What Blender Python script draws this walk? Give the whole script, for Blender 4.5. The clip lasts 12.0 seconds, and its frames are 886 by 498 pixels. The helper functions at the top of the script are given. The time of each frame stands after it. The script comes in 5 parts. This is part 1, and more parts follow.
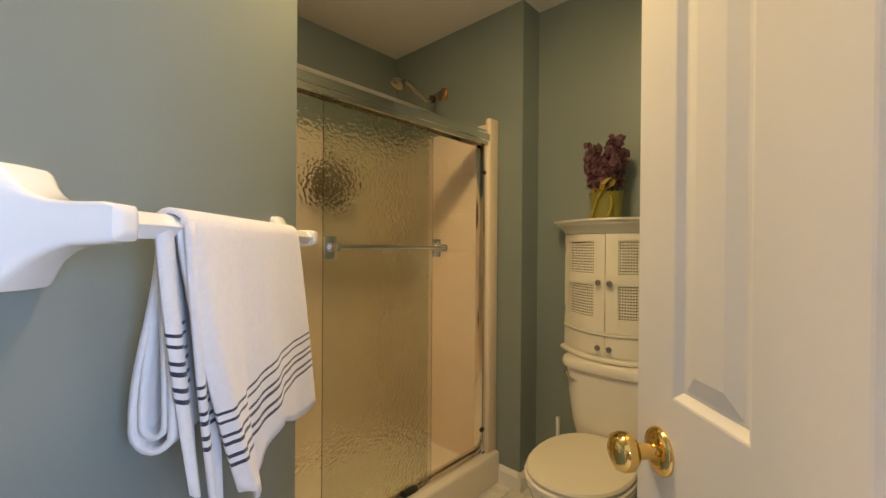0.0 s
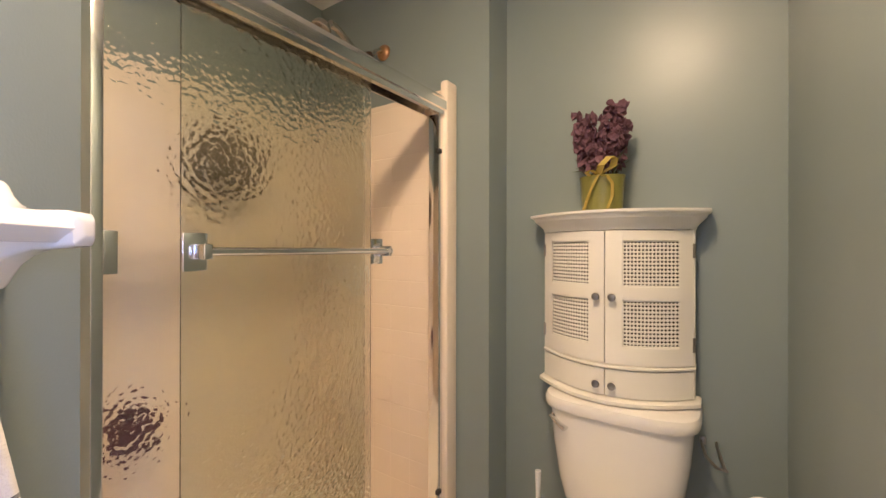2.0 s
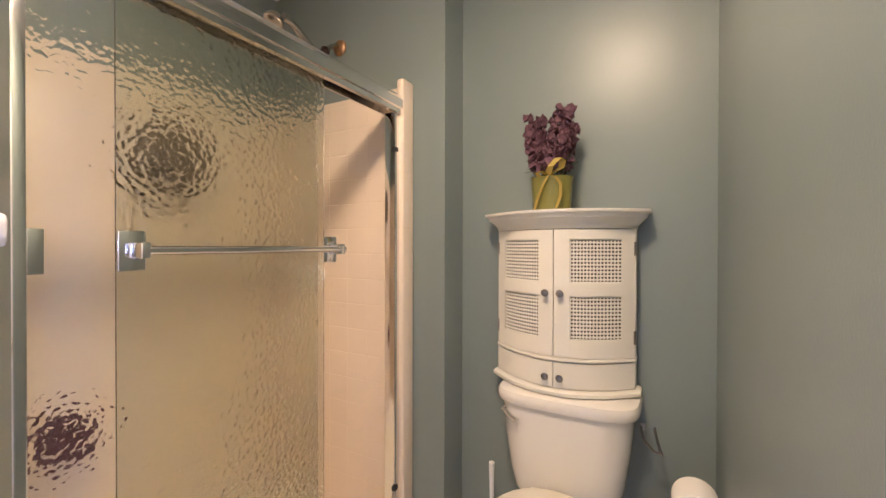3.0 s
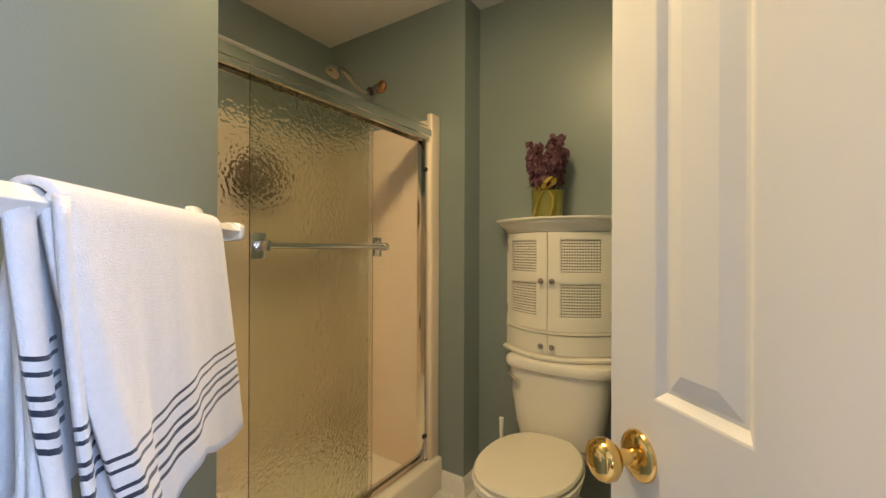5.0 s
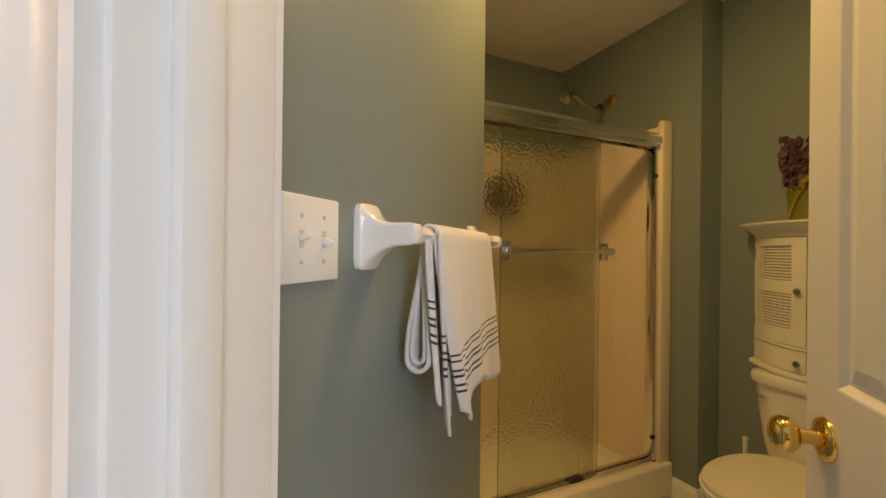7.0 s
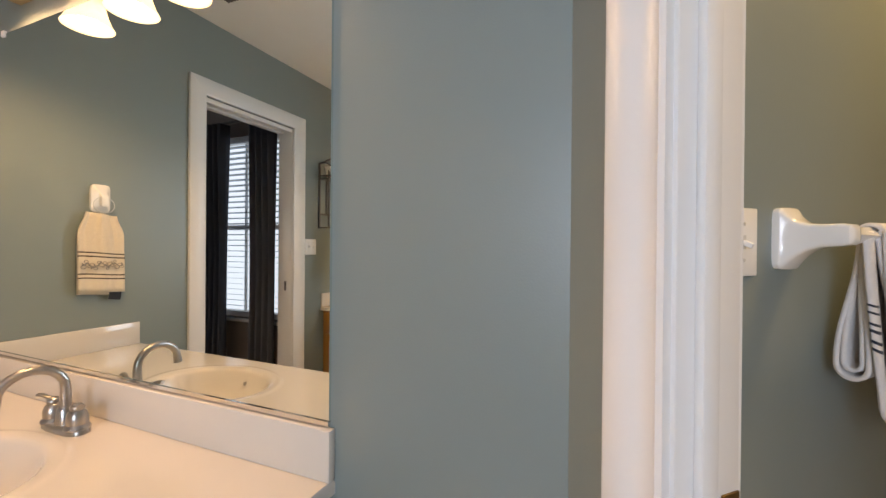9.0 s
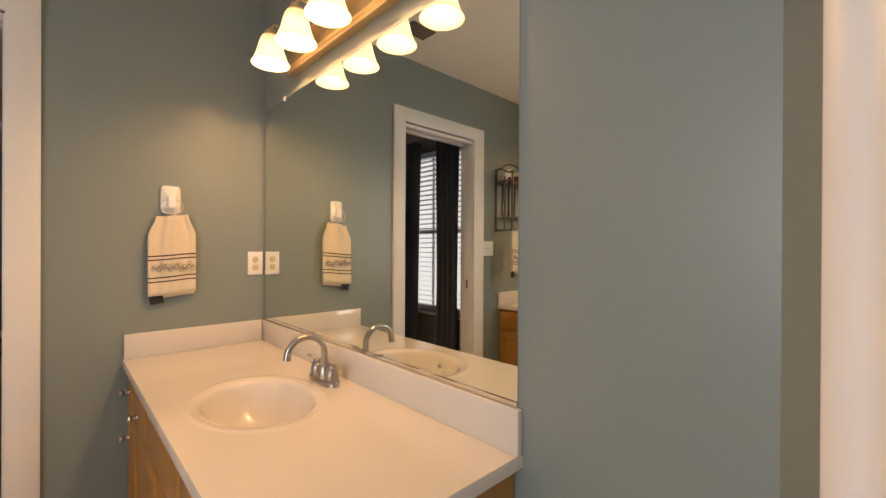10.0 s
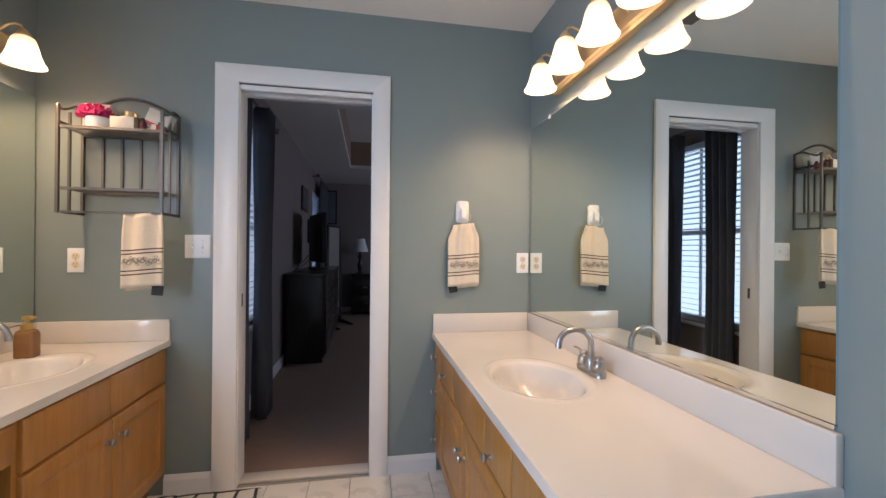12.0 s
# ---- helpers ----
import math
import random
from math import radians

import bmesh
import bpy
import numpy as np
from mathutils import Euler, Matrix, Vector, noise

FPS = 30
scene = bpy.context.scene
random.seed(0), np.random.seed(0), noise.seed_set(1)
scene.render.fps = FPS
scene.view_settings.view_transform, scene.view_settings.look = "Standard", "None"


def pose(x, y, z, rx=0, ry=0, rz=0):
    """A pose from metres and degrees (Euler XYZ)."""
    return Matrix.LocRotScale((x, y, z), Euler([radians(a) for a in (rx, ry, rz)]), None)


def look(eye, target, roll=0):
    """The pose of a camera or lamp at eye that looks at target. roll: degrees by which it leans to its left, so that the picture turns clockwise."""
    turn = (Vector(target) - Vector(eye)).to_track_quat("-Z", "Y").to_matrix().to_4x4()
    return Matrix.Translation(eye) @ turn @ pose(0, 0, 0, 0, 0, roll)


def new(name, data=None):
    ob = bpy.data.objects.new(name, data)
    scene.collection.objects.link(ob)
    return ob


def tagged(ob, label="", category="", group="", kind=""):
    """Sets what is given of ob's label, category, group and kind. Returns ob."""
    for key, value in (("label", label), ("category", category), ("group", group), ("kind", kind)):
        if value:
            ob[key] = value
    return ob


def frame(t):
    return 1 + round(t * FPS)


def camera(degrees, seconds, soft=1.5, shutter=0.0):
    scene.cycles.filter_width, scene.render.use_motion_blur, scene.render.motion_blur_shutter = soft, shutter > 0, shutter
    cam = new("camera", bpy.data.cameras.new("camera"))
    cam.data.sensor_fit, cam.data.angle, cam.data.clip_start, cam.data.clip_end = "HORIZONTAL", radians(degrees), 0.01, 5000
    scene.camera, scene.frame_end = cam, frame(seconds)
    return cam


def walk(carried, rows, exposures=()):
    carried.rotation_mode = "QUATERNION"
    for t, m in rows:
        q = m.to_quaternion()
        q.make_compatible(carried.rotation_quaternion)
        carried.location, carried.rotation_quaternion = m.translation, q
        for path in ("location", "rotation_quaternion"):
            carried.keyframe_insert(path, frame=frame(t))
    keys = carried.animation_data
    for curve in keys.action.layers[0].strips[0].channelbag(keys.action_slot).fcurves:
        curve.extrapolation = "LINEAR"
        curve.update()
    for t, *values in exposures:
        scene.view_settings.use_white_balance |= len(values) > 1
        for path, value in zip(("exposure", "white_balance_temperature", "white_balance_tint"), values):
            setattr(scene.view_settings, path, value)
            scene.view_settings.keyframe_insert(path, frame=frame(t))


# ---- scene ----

# camera and walk
cam = camera(94.9, 12.0)
PATH = [
    (0, (0.652, 0.416, 1.217), (-0.71, 1.88, 1.205), 0.4),
    (0.5, (0.530, 0.544, 1.210), (-0.817, 2.022, 1.219), 0.4),
    (1, (0.442, 0.650, 1.211), (-0.871, 2.159, 1.210), 0.4),
    (1.5, (0.319, 0.725, 1.209), (-0.888, 2.32, 1.214), 0.5),
    (2, (0.287, 0.783, 1.217), (-0.837, 2.438, 1.218), 0.1),
    (2.5, (0.275, 0.809, 1.228), (-0.741, 2.531, 1.2125), 0.1),
    (2.7, (0.291, 0.808, 1.226), (-0.700, 2.545, 1.2085), 0.1),
    (4.3, (0.466, 0.563, 1.203), (-0.500, 2.315, 1.203), 0.2),
    (4.5, (0.488, 0.539, 1.208), (-0.51, 2.273, 1.205), 0.1),
    (5, (0.567, 0.453, 1.202), (-0.536, 2.122, 1.203), 0.2),
    (5.5, (0.681, 0.354, 1.199), (-0.567, 1.917, 1.204), 0.2),
    (6, (0.763, 0.284, 1.2), (-0.671, 1.678, 1.206), 0.3),
    (6.5, (0.776, 0.274, 1.21), (-0.866, 1.417, 1.217), 0.4),
    (7, (0.807, 0.257, 1.211), (-1.013, 1.088, 1.215), 0.7),
    (7.2, (0.848, 0.25, 1.218), (-1.037, 0.917, 1.219), 0.7),
    (9, (1.04, 0.143, 1.21), (-0.803, -0.634, 1.202), 0.5),
    (9.5, (1.095, 0.15, 1.203), (-0.538, -1.004, 1.212), 0.6),
    (10, (1.132, 0.169, 1.208), (-0.243, -1.283, 1.203), 0.3),
    (10.5, (1.158, 0.185, 1.201), (0.074, -1.496, 1.203), 0.4),
    (11, (1.202, 0.211, 1.2), (0.377, -1.611, 1.202), 0.4),
    (11.5, (1.244, 0.24, 1.196), (0.673, -1.677, 1.199), 0.4),
    (12, (1.286, 0.268, 1.2), (0.925, -1.699, 1.203), 0.5),
]
EXPOSURES = [(0.0, 0.16, 6450, 28), (0.5, 0.3, 6550, 28), (1.0, 0.5, 6100, 29), (1.5, 0.84, 5600, 39), (2.0, 1.02, 5300, 45), (2.5, 1.13, 5080, 49), (4.5, 0.5, 5500, 30), (5.5, 0.33, 6200, 24), (6.0, 0.22, 6300, 21), (6.5, -0.06, 7700, 23), (7.0, -0.38, 8900, 26), (9.0, -0.44, 8400, 28), (9.5, -0.70, 12300, 35), (10.0, -0.64, 10900, 33), (10.5, -0.42, 7500, 26), (11.0, -0.38, 7000, 26), (12.0, -0.40, 6600, 24)]
walk(cam, [(t, look(eye, target, roll)) for t, eye, target, roll in PATH], EXPOSURES)

S2 = math.sqrt(0.5)


def P(u, v):
    """Plan point of the diagonal frame: u across the diagonal passage, v along it into the water closet."""
    return ((u - v) * S2, (u + v) * S2)


# main levels and planes
CEIL = 2.44
V0, V1 = -0.275, -0.178            # diagonal door wall, vanity side and closet side
UT = 0.395                         # towel wall plane
UJ0, UJ1 = 0.556, 1.132            # closet door opening
XM, YS, XE = 0.381, -1.918, 2.80   # mirror wall, bedroom door wall, east wall
YN = 2.2
XSH, YSE, XSB, YSL = -0.60, 2.158, -1.40, 1.008
YT, XR = 2.312, 0.452
YC = 0.080                          # outer corner of the mirror wall
BX, BY0, BY1 = 2.15, -7.7, -2.03   # bedroom

# ---- world and lights ----
world = bpy.data.worlds.new("sky")
scene.world = world
world.use_nodes = True
wn = world.node_tree.nodes
sky = wn.new("ShaderNodeTexSky")
sky.sky_type, sky.sun_disc = "NISHITA", False
sky.sun_elevation, sky.sun_rotation = radians(50), radians(200)
world.node_tree.links.new(sky.outputs["Color"], wn["Background"].inputs["Color"])
wn["Background"].inputs["Strength"].default_value = 0.12


def lamp(name, kind, m, energy, color, size=0.1, size_y=None):
    data = bpy.data.lights.new(name, kind)
    data.energy, data.color = energy, color
    if kind == "AREA":
        data.shape, data.size, data.size_y = "RECTANGLE", size, size_y or size
    else:
        data.shadow_soft_size = size
    ob = new(name, data)
    ob.matrix_world = m
    return ob


LAMP_Y = [-1.475, -1.24, -1.005, -0.77]
WARM = (1.0, 0.72, 0.42)
for y in LAMP_Y:
    lamp("vanity_bulb_light", "POINT", pose(0.52, y, 1.975), 12.5, WARM, 0.03)
LAMP_Y2 = [-1.65, -1.41, -1.17, -0.93]
for y in LAMP_Y2:
    lamp("vanity_bulb_light", "POINT", pose(2.66, y, 1.975), 11.0, WARM, 0.03)
lamp("closet_ceiling_light", "AREA", pose(0.06, 1.03, 2.41), 15.0, (1.0, 0.75, 0.30), 0.26)
lamp("closet_ceiling_light", "POINT", pose(0.06, 1.03, 2.36), 5.0, (1.0, 0.75, 0.30), 0.08)
lamp("bath_window_light", "AREA", look((XE + 0.06, 0.30, 1.45), (0.0, 0.15, 1.2)), 53.0, (0.48, 0.72, 1.0), 0.95, 1.1)
lamp("bedroom_window_light", "AREA", look((BX + 0.30, -2.90, 1.38), (0.0, -2.90, 1.38)), 7.0, (0.6, 0.8, 1.0), 1.0, 1.7)
# unseen fill added before the closed west wall to lift the bedroom
lamp("bedroom_west_fill_light", "AREA", look((-2.97, -5.5, 1.5), (1.0, -5.7, 1.2)), 52.0, (0.62, 0.78, 1.0), 1.4, 1.3)

# ---- helpers for building ----


def thing(name, m, label, category, group="", kind=""):
    ob = new(name)
    ob.matrix_world = m
    ob.empty_display_size = 0.05
    return tagged(ob, label, category, group, kind)


def part(name, bm, material, parent=None, label="", smooth=True):
    me = bpy.data.meshes.new(name)
    bmesh.ops.recalc_face_normals(bm, faces=bm.faces)
    bm.to_mesh(me)
    bm.free()
    me.materials.append(material)
    if smooth:
        me.polygons.foreach_set("use_smooth", [True] * len(me.polygons))
        me.set_sharp_from_angle(angle=radians(38))
    ob = new(name, me)
    if parent:
        ob.parent = parent
    if label:
        tagged(ob, label)
    return ob


def box(bm, x0, x1, y0, y1, z0, z1, bev=0.0, seg=2, m=None):
    vs = [bm.verts.new((x, y, z)) for x in (x0, x1) for y in (y0, y1) for z in (z0, z1)]
    fs = [bm.faces.new([vs[i] for i in q]) for q in ((0, 1, 3, 2), (4, 6, 7, 5), (0, 4, 5, 1), (2, 3, 7, 6), (0, 2, 6, 4), (1, 5, 7, 3))]
    if bev:
        edges = {e for f in fs for e in f.edges}
        made = bmesh.ops.bevel(bm, geom=list(edges), offset=bev, segments=seg, profile=0.5, affect="EDGES")
        vs = list({v for f in made["faces"] for v in f.verts} | {v for v in vs if v.is_valid})
    if m is not None:
        bmesh.ops.transform(bm, matrix=m, verts=[v for v in vs if v.is_valid])
    return bm


def B(*a, **k):
    return box(bmesh.new(), *a, **k)


def prism(bm, pts, z0, z1):
    low, high = ([bm.verts.new((x, y, z)) for x, y in pts] for z in (z0, z1))
    n = len(pts)
    bm.faces.new(low[::-1])
    bm.faces.new(high)
    for i in range(n):
        bm.faces.new((low[i], low[(i + 1) % n], high[(i + 1) % n], high[i]))
    return bm


def loft(bm, rings, close=True, caps=True):
    """Skin between rings of equally many points."""
    vr = [[bm.verts.new(p) for p in r] for r in rings]
    n = len(vr[0])
    for a, b in zip(vr, vr[1:]):
        for i in range(n if close else n - 1):
            bm.faces.new((a[i], a[(i + 1) % n], b[(i + 1) % n], b[i]))
    if caps and close:
        bm.faces.new(vr[0][::-1])
        bm.faces.new(vr[-1])
    return bm


def lathe(bm, profile, n=20, m=None):
    """Turned body from (radius, height) pairs round z, moved by m."""
    m = m or Matrix()
    rings = [[m @ Vector((max(r, 1e-4) * math.cos(2 * math.pi * k / n), max(r, 1e-4) * math.sin(2 * math.pi * k / n), z)) for k in range(n)] for r, z in profile]
    return loft(bm, rings)


def tube(bm, pts, r, n=8, flat=1.0):
    """Round bar along points; r may be a list."""
    pts = [Vector(p) for p in pts]
    rs = r if isinstance(r, (list, tuple)) else [r] * len(pts)
    rings, side = [], None
    for i, p in enumerate(pts):
        d = (pts[min(i + 1, len(pts) - 1)] - pts[max(i - 1, 0)]).normalized()
        ref = side if side is not None and abs(side.dot(d)) < 0.9 else (Vector((0, 0, 1)) if abs(d.z) < 0.9 else Vector((1, 0, 0)))
        a = d.cross(ref).normalized()
        side = a.cross(d).normalized()
        rings.append([p + rs[i] * (math.cos(2 * math.pi * k / n) * a + flat * math.sin(2 * math.pi * k / n) * side) for k in range(n)])
    return loft(bm, rings)


def arc(c, r, a0, a1, n, plane="xz"):
    out = []
    for k in range(n + 1):
        a = radians(a0 + (a1 - a0) * k / n)
        p = Vector(c)
        p["xyz".index(plane[0])] += r * math.cos(a)
        p["xyz".index(plane[1])] += r * math.sin(a)
        out.append(p)
    return out


# ---- materials ----


def material(name, color, rough=0.5, metal=0.0, vary=0.06, scale=6.0, bump=0.0, bump_scale=200.0, spec=0.5, coat=0.0, color2=None, fine=None):
    """Painted, ceramic or metal surface with broad and fine variation."""
    mat = bpy.data.materials.new(name)
    mat.use_nodes = True
    nt = mat.node_tree
    b = nt.nodes["Principled BSDF"]
    geo = nt.nodes.new("ShaderNodeTexCoord")
    n1 = nt.nodes.new("ShaderNodeTexNoise")
    n1.inputs["Scale"].default_value, n1.inputs["Detail"].default_value = scale, 4
    nt.links.new(geo.outputs["Object"], n1.inputs["Vector"])
    mix = nt.nodes.new("ShaderNodeMix")
    mix.data_type = "RGBA"
    lo = color2 or [c * (1 - vary) for c in color[:3]]
    hi = [min(1, c * (1 + vary)) for c in color[:3]]
    mix.inputs["A"].default_value, mix.inputs["B"].default_value = (*lo, 1), (*hi, 1)
    nt.links.new(n1.outputs["Fac"], mix.inputs["Factor"])
    nt.links.new(mix.outputs["Result"], b.inputs["Base Color"])
    n2 = nt.nodes.new("ShaderNodeTexNoise")
    n2.inputs["Scale"].default_value, n2.inputs["Detail"].default_value = bump_scale, 3
    nt.links.new(geo.outputs["Object"], n2.inputs["Vector"])
    mr = nt.nodes.new("ShaderNodeMapRange")
    mr.inputs["To Min"].default_value, mr.inputs["To Max"].default_value = max(0.0, rough - 0.06), min(1.0, rough + 0.06)
    nt.links.new(n1.outputs["Fac"], mr.inputs["Value"])
    nt.links.new(mr.outputs["Result"], b.inputs["Roughness"])
    b.inputs["Metallic"].default_value = metal
    b.inputs["Specular IOR Level"].default_value = spec
    b.inputs["Coat Weight"].default_value = coat
    b.inputs["Coat Roughness"].default_value = 0.08
    if bump:
        bp = nt.nodes.new("ShaderNodeBump")
        bp.inputs["Strength"].default_value, bp.inputs["Distance"].default_value = bump, 0.002
        nt.links.new(n2.outputs["Fac"], bp.inputs["Height"])
        nt.links.new(bp.outputs["Normal"], b.inputs["Normal"])
    return mat


def wood(name, dark, light, grain=(40, 40, 3), rough=0.38):
    mat = material(name, light, rough, coat=0.25)
    nt = mat.node_tree
    b = nt.nodes["Principled BSDF"]
    tc = nt.nodes.new("ShaderNodeTexCoord")
    mp = nt.nodes.new("ShaderNodeMapping")
    mp.inputs["Scale"].default_value = grain
    nz = nt.nodes.new("ShaderNodeTexNoise")
    nz.inputs["Scale"].default_value, nz.inputs["Detail"].default_value, nz.inputs["Distortion"].default_value = 1.0, 6, 0.8
    ramp = nt.nodes.new("ShaderNodeValToRGB")
    ramp.color_ramp.elements[0].color, ramp.color_ramp.elements[1].color = (*dark, 1), (*light, 1)
    ramp.color_ramp.elements[0].position, ramp.color_ramp.elements[1].position = 0.3, 0.65
    nt.links.new(tc.outputs["Object"], mp.inputs["Vector"])
    nt.links.new(mp.outputs["Vector"], nz.inputs["Vector"])
    nt.links.new(nz.outputs["Fac"], ramp.inputs["Fac"])
    nt.links.new(ramp.outputs["Color"], b.inputs["Base Color"])
    return mat


def glowing(name, color, strength):
    mat = material(name, color, 0.4)
    b = mat.node_tree.nodes["Principled BSDF"]
    b.inputs["Emission Color"].default_value, b.inputs["Emission Strength"].default_value = (*color, 1), strength
    return mat


PAINT = material("sage_wall_paint", (0.222, 0.266, 0.256), 0.36, vary=0.03, scale=2.5, bump=0.12, bump_scale=260)
CEILING = material("ceiling_paint", (0.78, 0.76, 0.72), 0.85, vary=0.02, bump=0.25, bump_scale=120)
TRIM = material("white_trim_paint", (0.80, 0.79, 0.77), 0.32, vary=0.02, bump=0.04, bump_scale=90)
DOORWHITE = material("white_door_paint", (0.84, 0.81, 0.77), 0.36, vary=0.02, bump=0.06, bump_scale=140)
TILE = material("white_floor_tile", (0.72, 0.70, 0.66), 0.28, vary=0.025, scale=9, bump=0.05)
GROUT = material("grey_grout", (0.36, 0.34, 0.31), 0.9, vary=0.12, scale=30, bump=0.3)
CERAMIC = material("glazed_white_ceramic", (0.84, 0.83, 0.81), 0.12, vary=0.01, coat=0.4)
TOILET = material("bone_toilet_porcelain", (0.80, 0.77, 0.71), 0.12, vary=0.01, coat=0.4)
PLASTIC = material("white_plastic", (0.82, 0.82, 0.81), 0.3, vary=0.01)
CREAM = material("cream_cabinet_paint", (0.79, 0.76, 0.67), 0.42, vary=0.03, bump=0.05)
MARBLE = material("cultured_marble_top", (0.69, 0.64, 0.575), 0.13, vary=0.03, scale=5, coat=0.3)
SURROUND = material("almond_shower_panel", (0.80, 0.68, 0.53), 0.3, vary=0.03, scale=4)
CHROME = material("polished_chrome", (0.78, 0.77, 0.75), 0.12, 1.0, vary=0.02)
NICKEL = material("brushed_nickel", (0.44, 0.41, 0.38), 0.31, 1.0, vary=0.05, scale=40)
BRASS = material("polished_brass", (0.80, 0.55, 0.18), 0.12, 1.0, vary=0.04)
BRONZE = material("antique_gold_fixture", (0.62, 0.46, 0.26), 0.4, 0.6, vary=0.08, scale=20)
PEWTER = material("pewter_knob", (0.34, 0.31, 0.27), 0.35, 1.0, vary=0.1, scale=50)
IRON = material("grey_metal_rack", (0.15, 0.14, 0.13), 0.45, 0.7, vary=0.12, scale=30)
BLACK = material("black_rubber", (0.015, 0.015, 0.016), 0.6)
OAK = wood("honey_oak", (0.355, 0.15, 0.030), (0.43, 0.20, 0.044))
DARKWOOD = wood("espresso_wood", (0.012, 0.009, 0.008), (0.028, 0.02, 0.016))
CARPET = material("taupe_carpet", (0.27, 0.18, 0.135), 0.95, vary=0.12, scale=20, bump=0.8, bump_scale=500)
BEDWALL = material("bedroom_taupe_paint", (0.26, 0.225, 0.21), 0.6, vary=0.03, bump=0.1)
MIRROR = material("silvered_mirror", (0.79, 0.83, 0.79), 0.0, 1.0, vary=0.0)
MIRROR.node_tree.nodes["Principled BSDF"].inputs["Roughness"].default_value = 0.005
for link in list(MIRROR.node_tree.nodes["Principled BSDF"].inputs["Roughness"].links):
    MIRROR.node_tree.links.remove(link)

# ---- structure ----


def structure(name, bm, mat, label, category, smooth=False):
    return tagged(part(name, bm, mat, smooth=smooth), label, category, kind="structure")


def wall(name, pts, label="sage green painted plaster wall", z0=0.0, z1=CEIL, mat=None):
    return structure(name, prism(bmesh.new(), pts, z0, z1), mat or PAINT, label, "wall")


wall("wall_mirror", [(XM, YS), (XM, YC), (XM - 0.12, YC - 0.03), (XM - 0.12, YS)])
wall("wall_closet_front", [(XM, YC), P(0.475, V0), P(UJ0 - 0.016, V0), P(UJ0 - 0.016, V1), P(UT, V1), P(0.28, V1), (XM - 0.12, YC - 0.03)])
VT = 0.955                          # free end of the towel wall
wall("wall_towel", [P(UT, V1), P(UT, VT), P(0.28, VT), P(0.28, V1)])
wall("wall_shower_side", [P(UT, VT), P(0.28, VT), (-1.52, 0.85), (-1.52, YSL), (-0.56, YSL)])
wall("wall_shower_back", [(XSB, YSL), (XSB, YSE), (XSB - 0.12, YSE), (XSB - 0.12, YSL)])
wall("wall_shower_end", [(XSB - 0.12, YSE), (-0.436, YSE), (-0.436, YT + 0.12), (XSB - 0.12, YT + 0.12)])
wall("wall_toilet", [(-0.436, YT), (XR, YT), (XR + 0.12, YT + 0.12), (-0.436, YT + 0.12)])
yk = 1.148 / S2 - XR
wall("wall_closet_east", [(XR, YT), (XR, yk), (XR + 0.12, yk + 0.05), (XR + 0.12, YT + 0.12)])
wall("wall_closet_diagonal", [(XR, yk), P(1.148, V1), P(1.27, V1), (XR + 0.12, yk + 0.05)])
wall("wall_vanity_diagonal", [P(UJ1 + 0.016, V0), P(3.40, V0), P(3.30, V1), P(UJ1 + 0.016, V1)])
wall("wall_over_door", [P(UJ0 - 0.016, V0), P(UJ1 + 0.016, V0), P(UJ1 + 0.016, V1), P(UJ0 - 0.016, V1)], z0=2.06)
wall("wall_north", [(1.4, YN), (XE + 0.12, YN), (XE + 0.12, YN + 0.12), (1.4, YN + 0.12)])
WY0, WY1, WZ0, WZ1 = -0.20, 0.80, 0.88, 2.05
wall("wall_east_1", [(XE, YS), (XE + 0.12, YS), (XE + 0.12, WY0), (XE, WY0)])
wall("wall_east_2", [(XE, WY1), (XE + 0.12, WY1), (XE + 0.12, YN), (XE, YN)])
wall("wall_east_3", [(XE, WY0), (XE + 0.12, WY0), (XE + 0.12, WY1), (XE, WY1)], z1=WZ0)
wall("wall_east_4", [(XE, WY0), (XE + 0.12, WY0), (XE + 0.12, WY1), (XE, WY1)], z0=WZ1)
DX0, DX1, DZ = 1.268, 1.926, 2.02
wall("wall_south_1", [(XM - 0.12, YS), (DX0 - 0.016, YS), (DX0 - 0.016, BY1), (XM - 0.12, BY1)])
wall("wall_south_2", [(DX1 + 0.016, YS), (XE + 0.12, YS), (XE + 0.12, BY1), (DX1 + 0.016, BY1)])
wall("wall_south_3", [(DX0 - 0.016, YS), (DX1 + 0.016, YS), (DX1 + 0.016, BY1), (DX0 - 0.016, BY1)], z0=DZ + 0.016)

structure("ceiling", B(-1.6, 3.0, BY1, 2.6, CEIL, CEIL + 0.1), CEILING, "off-white textured bathroom ceiling", "ceiling")
structure("floor", B(-1.6, 3.0, BY1 + 0.005, 2.6, -0.1, -0.006), GROUT, "grey grout bed of the tiled bathroom floor", "floor")

# ---- trim ----
CASING = [(0, 0), (0, 0.011), (0.008, 0.013), (0.016, 0.010), (0.040, 0.011), (0.046, 0.014), (0.060, 0.016), (0.082, 0.018), (0.090, 0.015), (0.090, 0)]
BASE = [(0, 0), (0, 0.014), (0.070, 0.013), (0.082, 0.009), (0.095, 0.004), (0.095, 0)]


def bar(bm, prof, o, across, proud, way, length):
    """A moulding: the profile (across, proud) carried along way."""
    o, across, proud, way = Vector(o), Vector(across), Vector(proud), Vector(way)
    return loft(bm, [[o + a * across + b * proud + t * way for a, b in prof] for t in (0, length)])


DU, DV = Vector((S2, S2, 0)), Vector((-S2, S2, 0))
Z = Vector((0, 0, 1))


def Q(u, v, z=0.0):
    return Vector((*P(u, v), z))


ROT45 = Matrix.Rotation(radians(45), 4, "Z")


